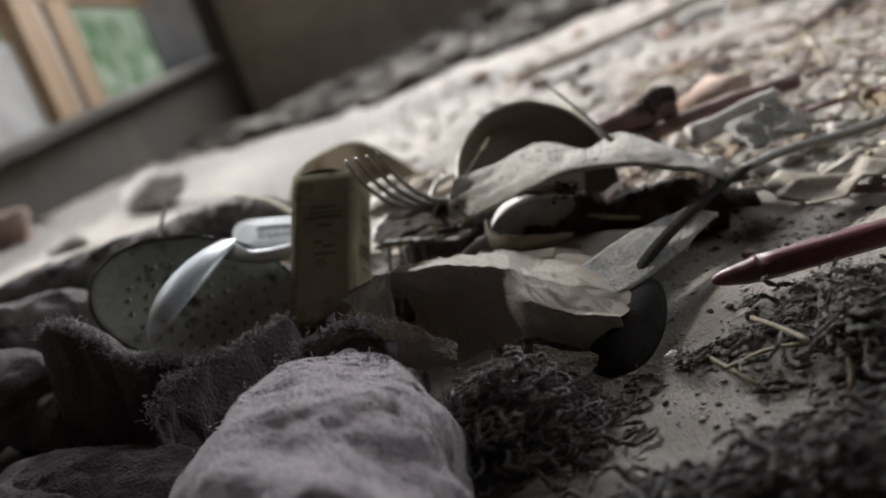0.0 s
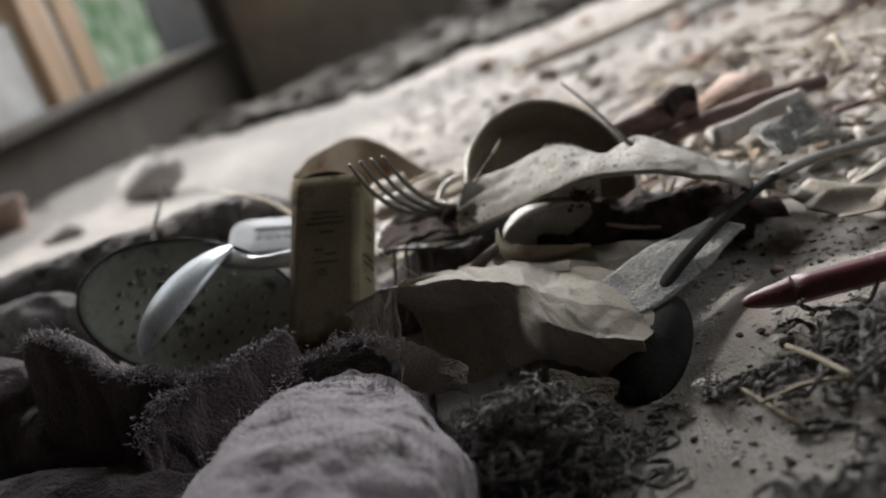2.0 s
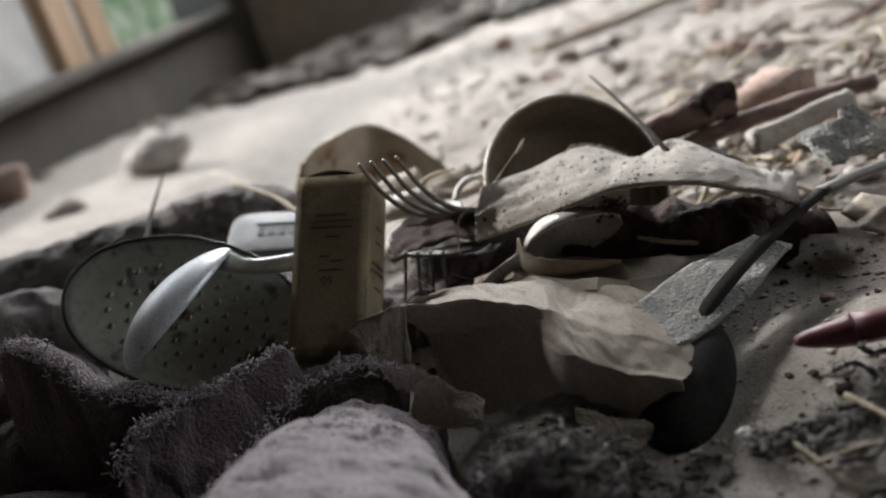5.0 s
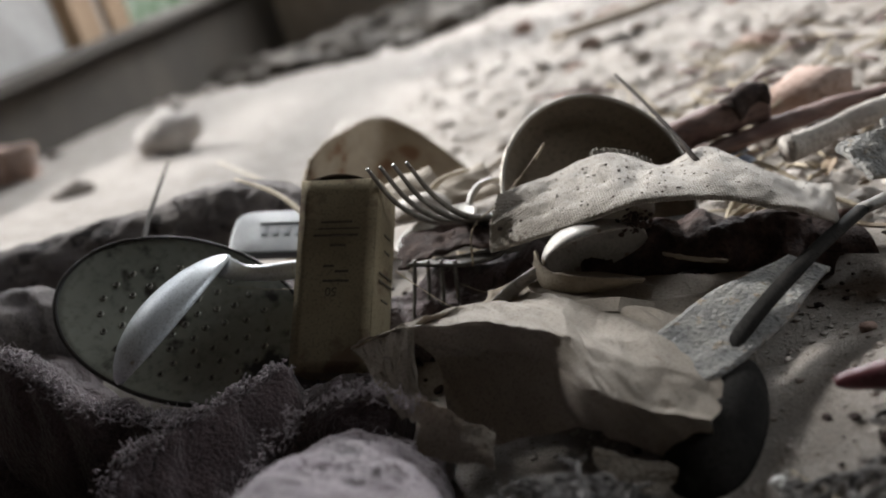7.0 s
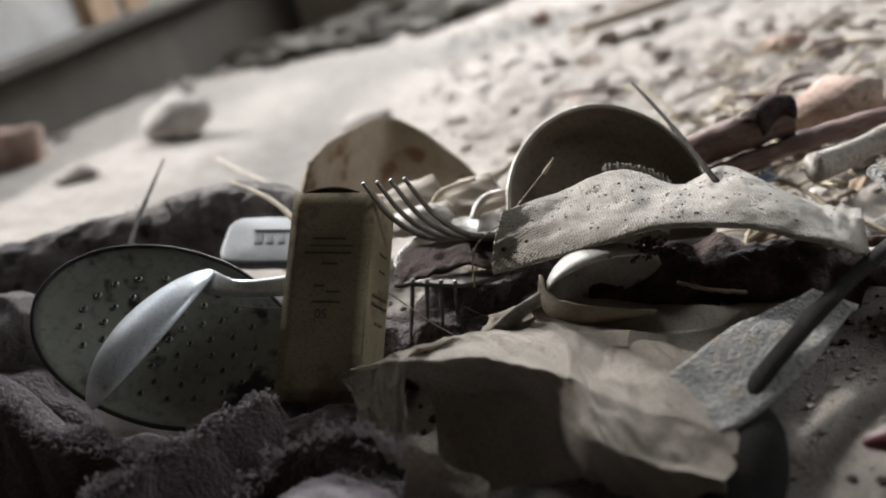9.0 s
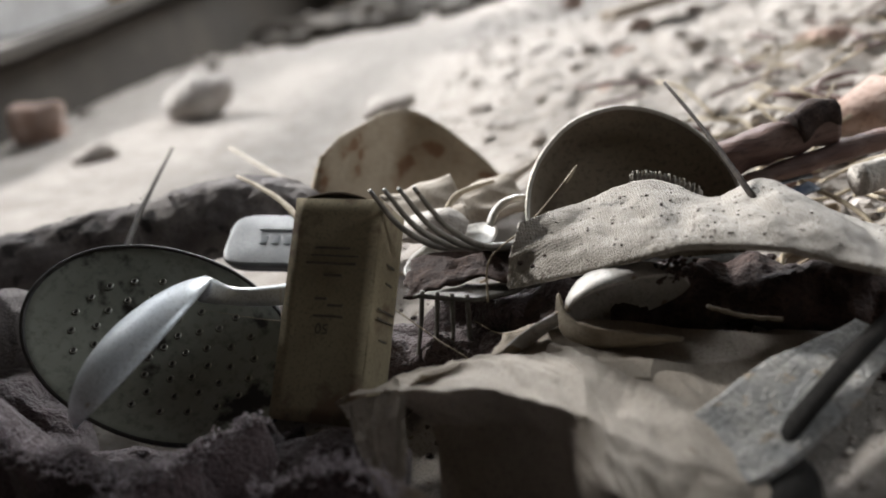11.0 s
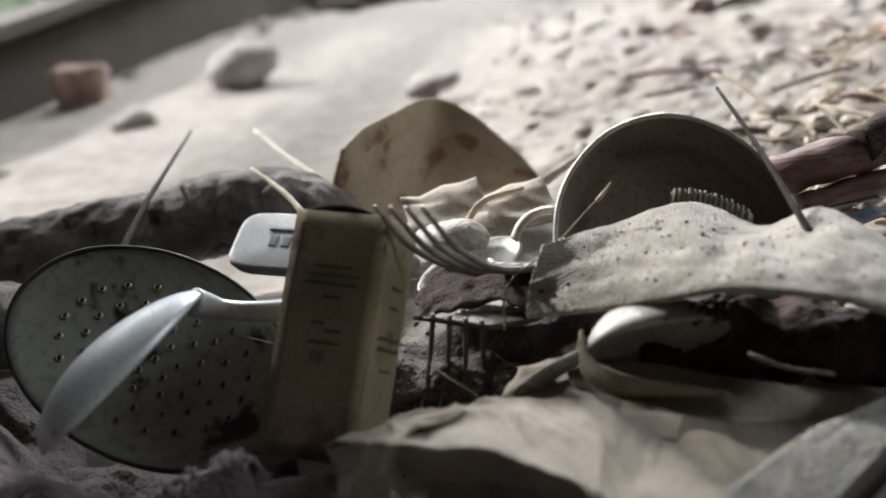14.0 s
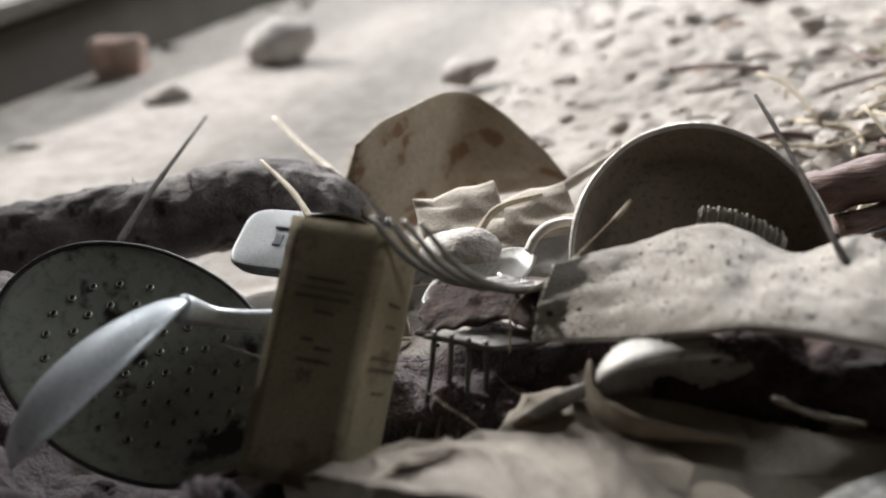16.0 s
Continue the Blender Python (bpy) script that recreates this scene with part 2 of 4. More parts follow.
    me = bpy.data.meshes.new(name)
    me.from_pydata([tuple(v) for v in verts], [], faces)
    me.materials.append(material)
    if smooth:
        me.polygons.foreach_set("use_smooth", [True] * len(me.polygons))
    me.update()
    return me


def thing(name, label, category, m=None, group="", kind=""):
    ob = new(name)
    ob.empty_display_size = 0.01
    if m is not None:
        ob.matrix_world = m
    return tagged(ob, label, category, group, kind)


def part(name, me, parent, label="", m=None):
    ob = new(name, me)
    ob.parent = parent
    if m is not None:
        ob.matrix_local = m
    return tagged(ob, label)


def solo(name, me, label, category, m=None, group="", kind=""):
    ob = new(name, me)
    if m is not None:
        ob.matrix_world = m
    return tagged(ob, label, category, group, kind)


def axes(o, x, y, size=1.0):
    """A pose from an origin and two directions; z is square to both."""
    x = Vector(x).normalized()
    z = x.cross(Vector(y)).normalized()
    y = z.cross(x)
    m = Matrix((x, y, z)).transposed().to_4x4()
    return Matrix.Translation(o) @ m @ Matrix.Scale(size, 4)


def curve(pts, n):
    """A smooth line of n points through a few control points."""
    p = [Vector(q) for q in pts]
    p = [2 * p[0] - p[1]] + p + [2 * p[-1] - p[-2]]
    out, k = [], len(p) - 3
    for i in range(n):
        s = i / (n - 1) * k
        j = min(int(s), k - 1)
        t = s - j
        a, b, c, d = p[j:j + 4]
        out.append(0.5 * (2 * b + (c - a) * t + (2 * a - 5 * b + 4 * c - d) * t * t + (3 * b - a - 3 * c + d) * t ** 3))
    return out


def tube_data(line, radius, seg=8, flat=1.0, rough=0.0, seed=0.0, fs=60.0):
    """Vertices and faces of a capped tube; radius is a number or a function of 0..1."""
    v, f = [], []
    n = len(line)
    up = Vector((0.13, 0.2, 0.97))
    for i, p in enumerate(line):
        d = (line[min(i + 1, n - 1)] - line[max(i - 1, 0)]).normalized()
        a = d.cross(up).normalized()
        b = a.cross(d)
        r = radius(i / (n - 1)) if callable(radius) else radius
        for k in range(seg):
            w = 2 * math.pi * k / seg
            q = a * math.cos(w) + b * math.sin(w) * flat
            e = r
            if rough:
                e *= 1 + rough * nz(p.x + q.x * r + seed, p.y + q.y * r, p.z + q.z * r, fs)
            v.append(p + q * e)
    for i in range(n - 1):
        for k in range(seg):
            k2 = (k + 1) % seg
            f.append((i * seg + k, i * seg + k2, (i + 1) * seg + k2, (i + 1) * seg + k))
    f.append(tuple(range(seg))[::-1])
    f.append(tuple((n - 1) * seg + k for k in range(seg)))
    return v, f


def tube(name, pts, radius, material, seg=8, n=24, flat=1.0, rough=0.0, seed=0.0, fs=60.0):
    v, f = tube_data(curve(pts, n), radius, seg, flat, rough, seed, fs)
    return mesh_of(name, v, f, material)


def sheet_data(fn, nu, nv, thick):
    """A sheet over u, v in 0..1 with a real thickness."""
    g = [[Vector(fn(i / (nu - 1), j / (nv - 1))) for j in range(nv)] for i in range(nu)]
    top, bot = [], []
    for i in range(nu):
        for j in range(nv):
            du = g[min(i + 1, nu - 1)][j] - g[max(i - 1, 0)][j]
            dv = g[i][min(j + 1, nv - 1)] - g[i][max(j - 1, 0)]
            n = du.cross(dv)
            n = n.normalized() if n.length > 1e-12 else Vector((0, 0, 1))
            top.append(g[i][j] + n * thick / 2)
            bot.append(g[i][j] - n * thick / 2)
    v = top + bot
    o = nu * nv
    f = []
    for i in range(nu - 1):
        for j in range(nv - 1):
            a, b, c, d = i * nv + j, (i + 1) * nv + j, (i + 1) * nv + j + 1, i * nv + j + 1
            f += [(a, b, c, d), (o + d, o + c, o + b, o + a)]
    ring = [i * nv for i in range(nu)] + [(nu - 1) * nv + j for j in range(1, nv)]
    ring += [i * nv + nv - 1 for i in range(nu - 2, -1, -1)] + [j for j in range(nv - 2, 0, -1)]
    for k in range(len(ring)):
        a, b = ring[k], ring[(k + 1) % len(ring)]
        f.append((b, a, o + a, o + b))
    return v, f


def sheet(name, fn, nu, nv, thick, material, smooth=True):
    v, f = sheet_data(fn, nu, nv, thick)
    return mesh_of(name, v, f, material, smooth)


def loft(name, rails, nu, nv, thick, material, extra=None, smooth=True, soft=True):
    """A sheet that spans smooth rails, each given by a few control points; soft rounds it across the rails as well."""
    lines = [curve(r, nu) for r in rails]

    def fn(u, v):
        i = round(u * (nu - 1))
        across = [ln[i] for ln in lines]
        s = v * (len(across) - 1)
        j = min(int(s), len(across) - 2)
        t = s - j
        if soft and len(across) > 2:
            a, d = across[max(j - 1, 0)], across[min(j + 2, len(across) - 1)]
            b, c = across[j], across[j + 1]
            p = 0.5 * (2 * b + (c - a) * t + (2 * a - 5 * b + 4 * c - d) * t * t + (3 * b - a - 3 * c + d) * t ** 3)
        else:
            p = across[j].lerp(across[j + 1], t)
        return p + extra(u, v) if extra else p
    return sheet(name, fn, nu, nv, thick, material, smooth)


def lathe(name, prof, material, seg=64, sx=1.0, sy=1.0, wob=0.0):
    """A closed profile of (radius, height) turned round z."""
    v, f = [], []
    n = len(prof)
    for k in range(seg):
        w = 2 * math.pi * k / seg
        e = 1 + wob * nz(math.cos(w) * 2, math.sin(w) * 2, 3.1)
        for r, h in prof:
            v.append((r * e * sx * math.cos(w), r * e * sy * math.sin(w), h))
    for k in range(seg):
        k2 = (k + 1) % seg
        for i in range(n - 1):
            f.append((k * n + i, k2 * n + i, k2 * n + i + 1, k * n + i + 1))
    return mesh_of(name, v, f, material)


def box_mesh(name, size, material, bevel=0.0, warp=0.0, cuts=0, seed=0.0, fs=60.0):
    bm = bmesh.new()
    bmesh.ops.create_cube(bm, size=1.0)
    bmesh.ops.scale(bm, vec=size, verts=bm.verts)
    if bevel:
        bmesh.ops.bevel(bm, geom=bm.edges[:], offset=bevel, segments=2, affect="EDGES", profile=0.6)
    if cuts:
        bmesh.ops.subdivide_edges(bm, edges=bm.edges[:], cuts=cuts, use_grid_fill=True)
    if warp:
        for q in bm.verts:
            c = q.co
            q.co = c + Vector((nz(c.x + seed, c.y, c.z, fs), nz(c.x, c.y + seed + 5, c.z, fs), nz(c.x, c.y, c.z + seed + 9, fs))) * warp
    me = bpy.data.meshes.new(name)
    bm.to_mesh(me)
    bm.free()
    me.materials.append(material)
    return me


def stone_data(c, r, seed, flat=0.7):
    """A rough lump of 42 vertices."""
    bm = bmesh.new()
    bmesh.ops.create_icosphere(bm, subdivisions=2, radius=1.0)
    v = []
    for q in bm.verts:
        d = q.co.normalized()
        e = 1 + 0.45 * nz(d.x + seed, d.y - seed, d.z + seed * 0.7, 1.3) + 0.2 * nz(d.x - seed, d.y, d.z, 3.1)
        v.append(Vector(c) + Vector((d.x * r[0], d.y * r[1], d.z * r[2] * flat)) * e)
    f = [tuple(w.index for w in p.verts) for p in bm.faces]
    bm.free()
    return v, f


def stone(name, c, r, seed, material, label, category, group="", smooth=True):
    v, f = stone_data((0, 0, 0), r, seed)
    return solo(name, mesh_of(name, v, f, material, smooth), label, category, Matrix.Translation(c), group)


def join(chunks):
    V, F = [], []
    for v, f in chunks:
        o = len(V)
        V += v
        F += [tuple(i + o for i in q) for q in f]
    return V, F


# ---------------------------------------------------------------- ground
def ground_z(x, y):
    z = -0.006 + 0.062 * sm(-0.1, -0.85, x) + 0.014 * sm(0.45, 0.7, y) * sm(-0.3, 0.0, x)
    z += 0.012 * math.exp(-((x - 0.085) / 0.05) ** 2 - ((y - 0.335) / 0.045) ** 2)
    far = sm(1.7, 3.0, y)
    z = z * (1 - far) + far * (0.05 + 0.1 * min(0.35, max(-0.72, x)))
    z -= 0.012 * sm(0.42, 0.3, y) * sm(-0.02, -0.12, x)
    pile = sm(0.4, 0.56, y) * sm(-0.14, -0.02, x) * sm(1.9, 0.9, y)
    z += 0.004 * nz(x, y, 0.3, 9) + 0.0016 * nz(x, y, 1.7, 40) + 0.0005 * nz(x, y, 2.9, 160)
    z += pile * (0.009 * abs(nz(x, y, 4.0, 22)) + 0.005 * nz(x, y, 5.0, 55) + 0.003 * nz(x, y, 6.0, 110))
    z += 0.024 * math.exp(-((x + 0.16) / 0.09) ** 2 - ((y - 0.52) / 0.045) ** 2)
    z += 0.02 * math.exp(-((x + 0.03) / 0.09) ** 2 - ((y - 0.47) / 0.05) ** 2)
    return z


def grid_axis(lo, hi, fine_lo, fine_hi, step, grow=1.12):
    pts = list(np.arange(fine_lo, fine_hi, step))
    s, p = step, pts[-1]
    while p < hi:
        s *= grow
        p += s
        pts.append(min(p, hi))
    s, p, low = step, pts[0], []
    while p > lo:
        s *= grow
        p -= s
        low.append(max(p, lo))
    return low[::-1] + pts


gx = grid_axis(-40.0, 40.0, -0.36, 0.34, 0.0035, 1.1)
gy = grid_axis(-40.0, 40.0, 0.16, 0.95, 0.0035, 1.1)
gv = [(x, y, ground_z(x, y)) for x in gx for y in gy]
ny = len(gy)
gf = [(i * ny + j, (i + 1) * ny + j, (i + 1) * ny + j + 1, i * ny + j + 1) for i in range(len(gx) - 1) for j in range(ny - 1)]
solo("ground", mesh_of("ground", gv, gf, M_DIRT), "dusty sandy dirt floor strewn with rubble", "floor", kind="structure")


# ---------------------------------------------------------------- room
def slab(name, lo, hi, material, label, category, cuts=0, warp=0.0):
    size = [b - a for a, b in zip(lo, hi)]
    me = box_mesh(name, size, material, 0.004, warp, cuts)
    return solo(name, me, label, category, Matrix.Translation([(a + b) / 2 for a, b in zip(lo, hi)]), kind="structure")


WX, WT = -0.72, 0.18          # inner face and thickness of the side wall
SLOPE = 0.053                 # the old sill has sagged towards the near end


def sagging(lo, hi, name, material, label, category, bevel=0.004):
    size = [q - p for p, q in zip(lo, hi)]
    me = box_mesh(name, size, material, bevel, 0.005, 6, 1.0, 5)
    o = [(p + q) / 2 for p, q in zip(lo, hi)]
    for v in me.vertices:
        if v.co.z > 0 or category == "sill":
            v.co.z += SLOPE * (v.co.y + o[1] - 1.45)
    return solo(name, me, label, category, Matrix.Translation(o), kind="structure")


sagging((WX - WT, 0.885, -0.2), (WX, 3.05, 0.148), "wall_west", M_PLASTER, "low shade-dark plastered wall under the opening", "wall")
slab("wall_west_pier", (WX - WT, 3.05, -0.1), (WX, 3.6, 2.4), M_PLASTER, "shade-dark plastered wall pier", "wall")
slab("wall_west_lintel", (WX - WT, 0.885, 1.45), (WX, 3.05, 2.4), M_PLASTER, "shade-dark plastered wall above the opening", "wall")
# unseen pier, added so that its jamb shades the foreground
slab("wall_west_end", (WX - WT, -1.9, -0.1), (WX, 0.885, 2.4), M_PLASTER, "shade-dark plastered wall pier", "wall")
slab("reveal", (WX - WT + 0.01, 3.042, 0.165), (WX - 0.012, 3.047, 1.45), M_REVEAL, "whitewashed reveal of the opening", "trim")
# the window in this wall is out of view, opened for the far lamp
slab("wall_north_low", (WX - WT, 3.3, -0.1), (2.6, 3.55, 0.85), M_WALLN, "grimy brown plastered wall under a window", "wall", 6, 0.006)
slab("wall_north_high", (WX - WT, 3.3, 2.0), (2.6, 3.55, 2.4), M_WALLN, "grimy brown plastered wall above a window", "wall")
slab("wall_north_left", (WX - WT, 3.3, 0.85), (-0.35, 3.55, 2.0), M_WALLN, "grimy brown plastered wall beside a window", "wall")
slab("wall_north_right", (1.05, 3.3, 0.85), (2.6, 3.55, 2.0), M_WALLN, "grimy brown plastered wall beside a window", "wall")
# unseen east wall with a window opened for the fill lamp
slab("wall_east_low", (2.35, -1.9, -0.1), (2.6, 3.3, 0.88), M_PLASTER, "shade-dark plastered wall under a window", "wall")
slab("wall_east_high", (2.35, -1.9, 1.82), (2.6, 3.3, 2.4), M_PLASTER, "shade-dark plastered wall above a window", "wall")
slab("wall_east_near", (2.35, -1.9, 0.88), (2.6, 0.38, 1.82), M_PLASTER, "shade-dark plastered wall beside a window", "wall")
slab("wall_east_far", (2.35, 1.42, 0.88), (2.6, 3.3, 1.82), M_PLASTER, "shade-dark plastered wall beside a window", "wall")
# unseen wall and ceiling, closing the room so only the openings let daylight in
slab("wall_south", (WX - WT, -2.15, -0.1), (2.6, -1.9, 2.4), M_PLASTER, "shade-dark plastered wall", "wall")
slab("ceiling", (WX - WT, -2.15, 2.4), (2.6, 3.55, 2.5), M_CEIL, "unseen board ceiling closing the room", "ceiling")

sagging((WX - WT - 0.02, 0.89, 0.152), (WX + 0.025, 3.04, 0.172), "sill", M_PLASTER, "shade-dark plastered sill edge", "sill")
frame_w = thing("window_frame", "old brown wooden frame in the low wall opening", "window frame", kind="structure")
# the narrow whitewashed strip stands in for the light gap between the posts
for y, x, w, mt in ((2.05, WX - 0.13, 0.13, M_OLDWOOD), (2.225, WX - 0.13, 0.12, M_OLDWOOD), (2.14, WX - 0.14, 0.03, M_REVEAL)):
    part("post", box_mesh("post", (0.05, w, 1.27), mt, 0.004), frame_w, "", Matrix.Translation((x, y, 0.186 + 0.635)))
part("panel", box_mesh("panel", (0.02, 0.42, 0.2), M_REVEAL, 0.004), frame_w, "whitewashed low board", Matrix.Translation((WX - 0.14, 1.76, 0.28)))
part("rail", box_mesh("rail", (0.05, 1.9, 0.07), M_OLDWOOD, 0.004), frame_w, "", Matrix.Translation((WX - 0.13, 2.0, 0.5)))

bd = [(-6.0, -2.0, -0.6), (-6.0, 22.0, -0.6), (-6.0, 22.0, 3.0), (-6.0, -2.0, 3.0)]
solo("backdrop", mesh_of("backdrop", bd, [(0, 1, 2, 3)], M_GARDEN), "green sunlit garden outside, out of focus", "backdrop", kind="structure")

# ---------------------------------------------------------------- the card box
def card_box():
    o = (-0.0930, 0.3938, 0.0186)
    m = axes(o, (0.96, -0.16, -0.2), (0.0216, 0.821, -0.5536))
    b = thing("carton", "small yellowed medicine carton standing upside down among rags", "box", m)
    W, D, H = 0.0292, 0.0245, 0.0715

    def wall(n, s):
        # four leaning walls of thin card, a little bowed
        def fn(u, v):
            t = (u - 0.5)
            bow = 0.0008 * math.sin(math.pi * u) * math.sin(math.pi * v) + 0.0004 * nz(u * 3 + n, v * 5, n)
            h = H * v
            if n == 0:
                return (t * W, -D / 2 + bow * 0.6, h)
            if n == 1:
                return (W / 2 + bow, t * D, h)
            if n == 2:
                return (-t * W, D / 2, h)
            return (-W / 2 - bow * 0.5, -t * D, h)
        return sheet("panel", fn, 9, 17, 0.0005, s)
    for n in range(4):
        part("panel", wall(n, M_CARD), b)
    part("bottom", box_mesh("bottom", (W - 0.001, D - 0.001, 0.0006), M_CARDIN), b, "", Matrix.Translation((0, 0, 0.001)))

    def flap(u, v):
        return ((u - 0.5) * W * 0.98, -D / 2 + v * D * 0.95, H - 0.0012 + 0.0034 * math.sin(math.pi * min(1, u * 1.05)) + 0.001 * v)
    part("top_flap", sheet("top_flap", flap, 11, 7, 0.0005, M_CARDIN), b, "dark curled top flap")
    # faded print, upside down: unreadable lines are bars
    k = 0
    for z, w, x in ((0.055, 0.012, 0), (0.0525, 0.016, 0.001), (0.050, 0.017, 0), (0.0462, 0.006, 0.001), (0.0385, 0.004, -0.002), (0.0365, 0.005, 0.003),
                    (0.033, 0.01, 0.001)):
        me = box_mesh("print_line", (w, 0.0002, 0.0008 if k != 1 else 0.0005), M_INK)
        part("print_line", me, b, "", Matrix.Translation((x, -D / 2 - 0.0007, z)))
        k += 1
    for z, w in ((0.052, 0.008), (0.046, 0.006), (0.037, 0.016), (0.034, 0.016), (0.0275, 0.008)):
        part("print_line", box_mesh("print_line", (0.0002, w, 0.0007), M_INK), b, "", Matrix.Translation((W / 2 + 0.0012, 0, z)))
    fc = bpy.data.curves.new("number", "FONT")
    fc.body, fc.size, fc.extrude, fc.align_x = "50", 0.0046, 0.00008, "CENTER"
    fc.materials.append(M_INK)
    t = new("number", fc)
    t.parent = b
    t.matrix_local = pose(-0.0005, -D / 2 - 0.0008, 0.0305, 90, 180, 0)
    return b


card_box()


# ---------------------------------------------------------------- enamel skimmer and the spoon lying on it
def skimmer():
    m = axes((-0.1528, 0.4215, 0.0486), (0.867, -0.261, -0.463), (-0.054, 0.672, 0.628))
    s = thing("skimmer", "chipped greenish-white enamel skimmer with small holes", "skimmer", m)
    R = 0.0541
    sy = 0.631

    def dish(r):
        return -0.007 * (1 - (r / R) ** 2)
    prof = [(0.0002, dish(0) + 0.0003)] + [(R * k / 14, dish(R * k / 14) + 0.0003) for k in range(1, 15)]
    prof += [(R + 0.0004, 0.0), (R, -0.0008)] + [(R * k / 14, dish(R * k / 14) - 0.0006) for k in range(13, 0, -1)] + [(0.0002, dish(0) - 0.0006)]
    part("dish", lathe("dish", prof, M_ENAMEL, 72, 1, sy, 0.012), s)
    ring = [(R - 0.0012, -0.0006), (R - 0.0013, 0.0008), (R, 0.0011), (R + 0.0009, 0.0003), (R + 0.0006, -0.0012), (R - 0.0012, -0.0006)]
    part("rim", lathe("rim", ring, M_ENRIM, 72, 1, sy, 0.012), s, "black chipped rim")
    eye = lathe("hole", [(0.0001, 0.0003), (0.0008, 0.0003)], M_HOLE, 12)
    ring_me = lathe("eyelet", [(0.0007, 0.0002), (0.0009, 0.0006), (0.0012, 0.0006), (0.0015, 0.0001), (0.0013, -0.0005)], M_EYELET, 12)
    spots = [(0, 0)]
    for rad, n, ph in ((0.009, 6, 0.2), (0.018, 12, 0.0), (0.027, 16, 0.15), (0.036, 20, 0.05)):
        spots += [(rad * math.cos(ph + 2 * math.pi * i / n), rad * math.sin(ph + 2 * math.pi * i / n)) for i in range(n)]
    for x, y in spots:
        x += 0.0012 * nz(x * 300, y * 300, 1)
        y += 0.0012 * nz(x * 300, y * 300, 7)
        e = part("eyelet", ring_me, s, "", Matrix.Translation((x, y * sy, dish(math.hypot(x, y)) + 0.0004)))
        part("hole", eye, e)
    return s


skimmer()


def spoon_bowl(L, W, depth, thick, material, name="bowl", n=26):
    """An egg-shaped bowl: tip at x = -L/2, root at L/2, hollow towards +z."""
    def fn(u, v):
        x = (u - 0.5) * L
        e = max(0.0, 1 - (2 * u - 1) ** 2) ** 0.5 * (1 + 0.12 * (0.5 - u) * 2)
        y = (v - 0.5) * W * e
        q = max(0.0, 1 - (2 * v - 1) ** 2)
        return (x, y, -depth * e ** 1.3 * q ** 0.8)
    return sheet(name, fn, n, 19, thick, material)


def ladle_spoon():
    tip, root = Vector((-0.1552, 0.3635, 0.0485)), Vector((-0.1235, 0.4145, 0.068))
    ax = root - tip
    # hollow side turned away, belly up to the light
    m = axes((tip + root) / 2, ax, (0.70, -0.60, 0.36))
    s = thing("ladle", "pale dull aluminium ladle spoon resting on a skimmer", "spoon", m)
    L = ax.length
    part("bowl", spoon_bowl(L, 0.036, 0.0115, 0.0008, M_ALU), s)
    inv = m.inverted()
    pts = [inv @ Vector(p) for p in ((-0.1275, 0.4155, 0.0655), (-0.123, 0.4215, 0.0595), (-0.1165, 0.4245, 0.056), (-0.106, 0.4265, 0.0535), (-0.094, 0.43, 0.051))]
    part("handle", tube("handle", pts, lambda t: 0.0045 - 0.0013 * sm(0, 0.3, t) + 0.0006 * sm(0.4, 0.9, t), M_ALU, 12, 30), s)
    return s


ladle_spoon()


# ---------------------------------------------------------------- jar lid and stained tin
def jar_lid():
    m = axes((0.0171, 0.4712, 0.0368), (0.984, 0.204, -0.006), (0.004, 0.542, 0.803))
    s = thing("jar_lid", "tin jar lid standing on edge, inside lacquered brown", "lid", m)
    R = 0.0398
    prof = [(0.0001, -0.006), (0.028, -0.006), (0.030, -0.0052), (0.032, -0.0062), (0.0362, -0.0058), (0.0382, -0.003), (0.0388, 0.0018), (R, 0.0028),
            (R + 0.0006, 0.0022), (R + 0.0003, 0.0005), (R + 0.0001, -0.006), (0.0382, -0.0073), (0.03, -0.0068), (0.0001, -0.0068)]
    part("pan", lathe("pan", prof, M_LID, 80, 1, 1.13, 0.012), s)
    lip = [(R - 0.0009, 0.0026), (R - 0.0004, 0.0034), (R + 0.0004, 0.0034), (R + 0.0009, 0.0024), (R + 0.0005, 0.0016)]
    part("curled_edge", lathe("curled_edge", lip, M_LIDEDGE, 80, 1, 1.13, 0.012), s, "bare metal curled edge")
    return s


jar_lid()


def tin_scrap():
    s = thing("tin_scrap", "bent rust-stained cream tin scrap standing upright", "tin scrap", Matrix.Translation((-0.09, 0.59, 0.03)))

    def fn(u, v):
        a = u * 2 - 1
        top = 0.0475 - 0.053 * max(0.0, (u - 0.3) / 0.7) ** 1.9 - 0.005 * sm(0.14, 0.0, u) + 0.0012 * nz(u * 6, 0, 1)
        x = -0.032 + 0.081 * u
        z = -0.012 + (top + 0.012) * v
        y = -0.026 + 0.062 * sm(0.0, 0.5, u) + 0.004 * (1 - a * a) - 0.01 * v
        return (x + 0.03 * (v - 0.8) * (1 - u) ** 2, y + 0.001 * nz(u * 9, v * 9, 4), z)
    part("sheet", sheet("sheet", fn, 34, 22, 0.0009, M_RUST), s)

    def fold(u, v):
        return (-0.0325 - 0.005 * u + 0.03 * (v - 0.8) + 0.001 * nz(u * 4, v * 4, 8), -0.026 + 0.004 * u - 0.01 * v, -0.012 + 0.053 * v * (1 - 0.12 * u))
    part("folded_edge", sheet("folded_edge", fold, 6, 14, 0.0009, M_RUST), s, "pale folded edge of the tin")
    return s


tin_scrap()


# ---------------------------------------------------------------- forks and white spoon
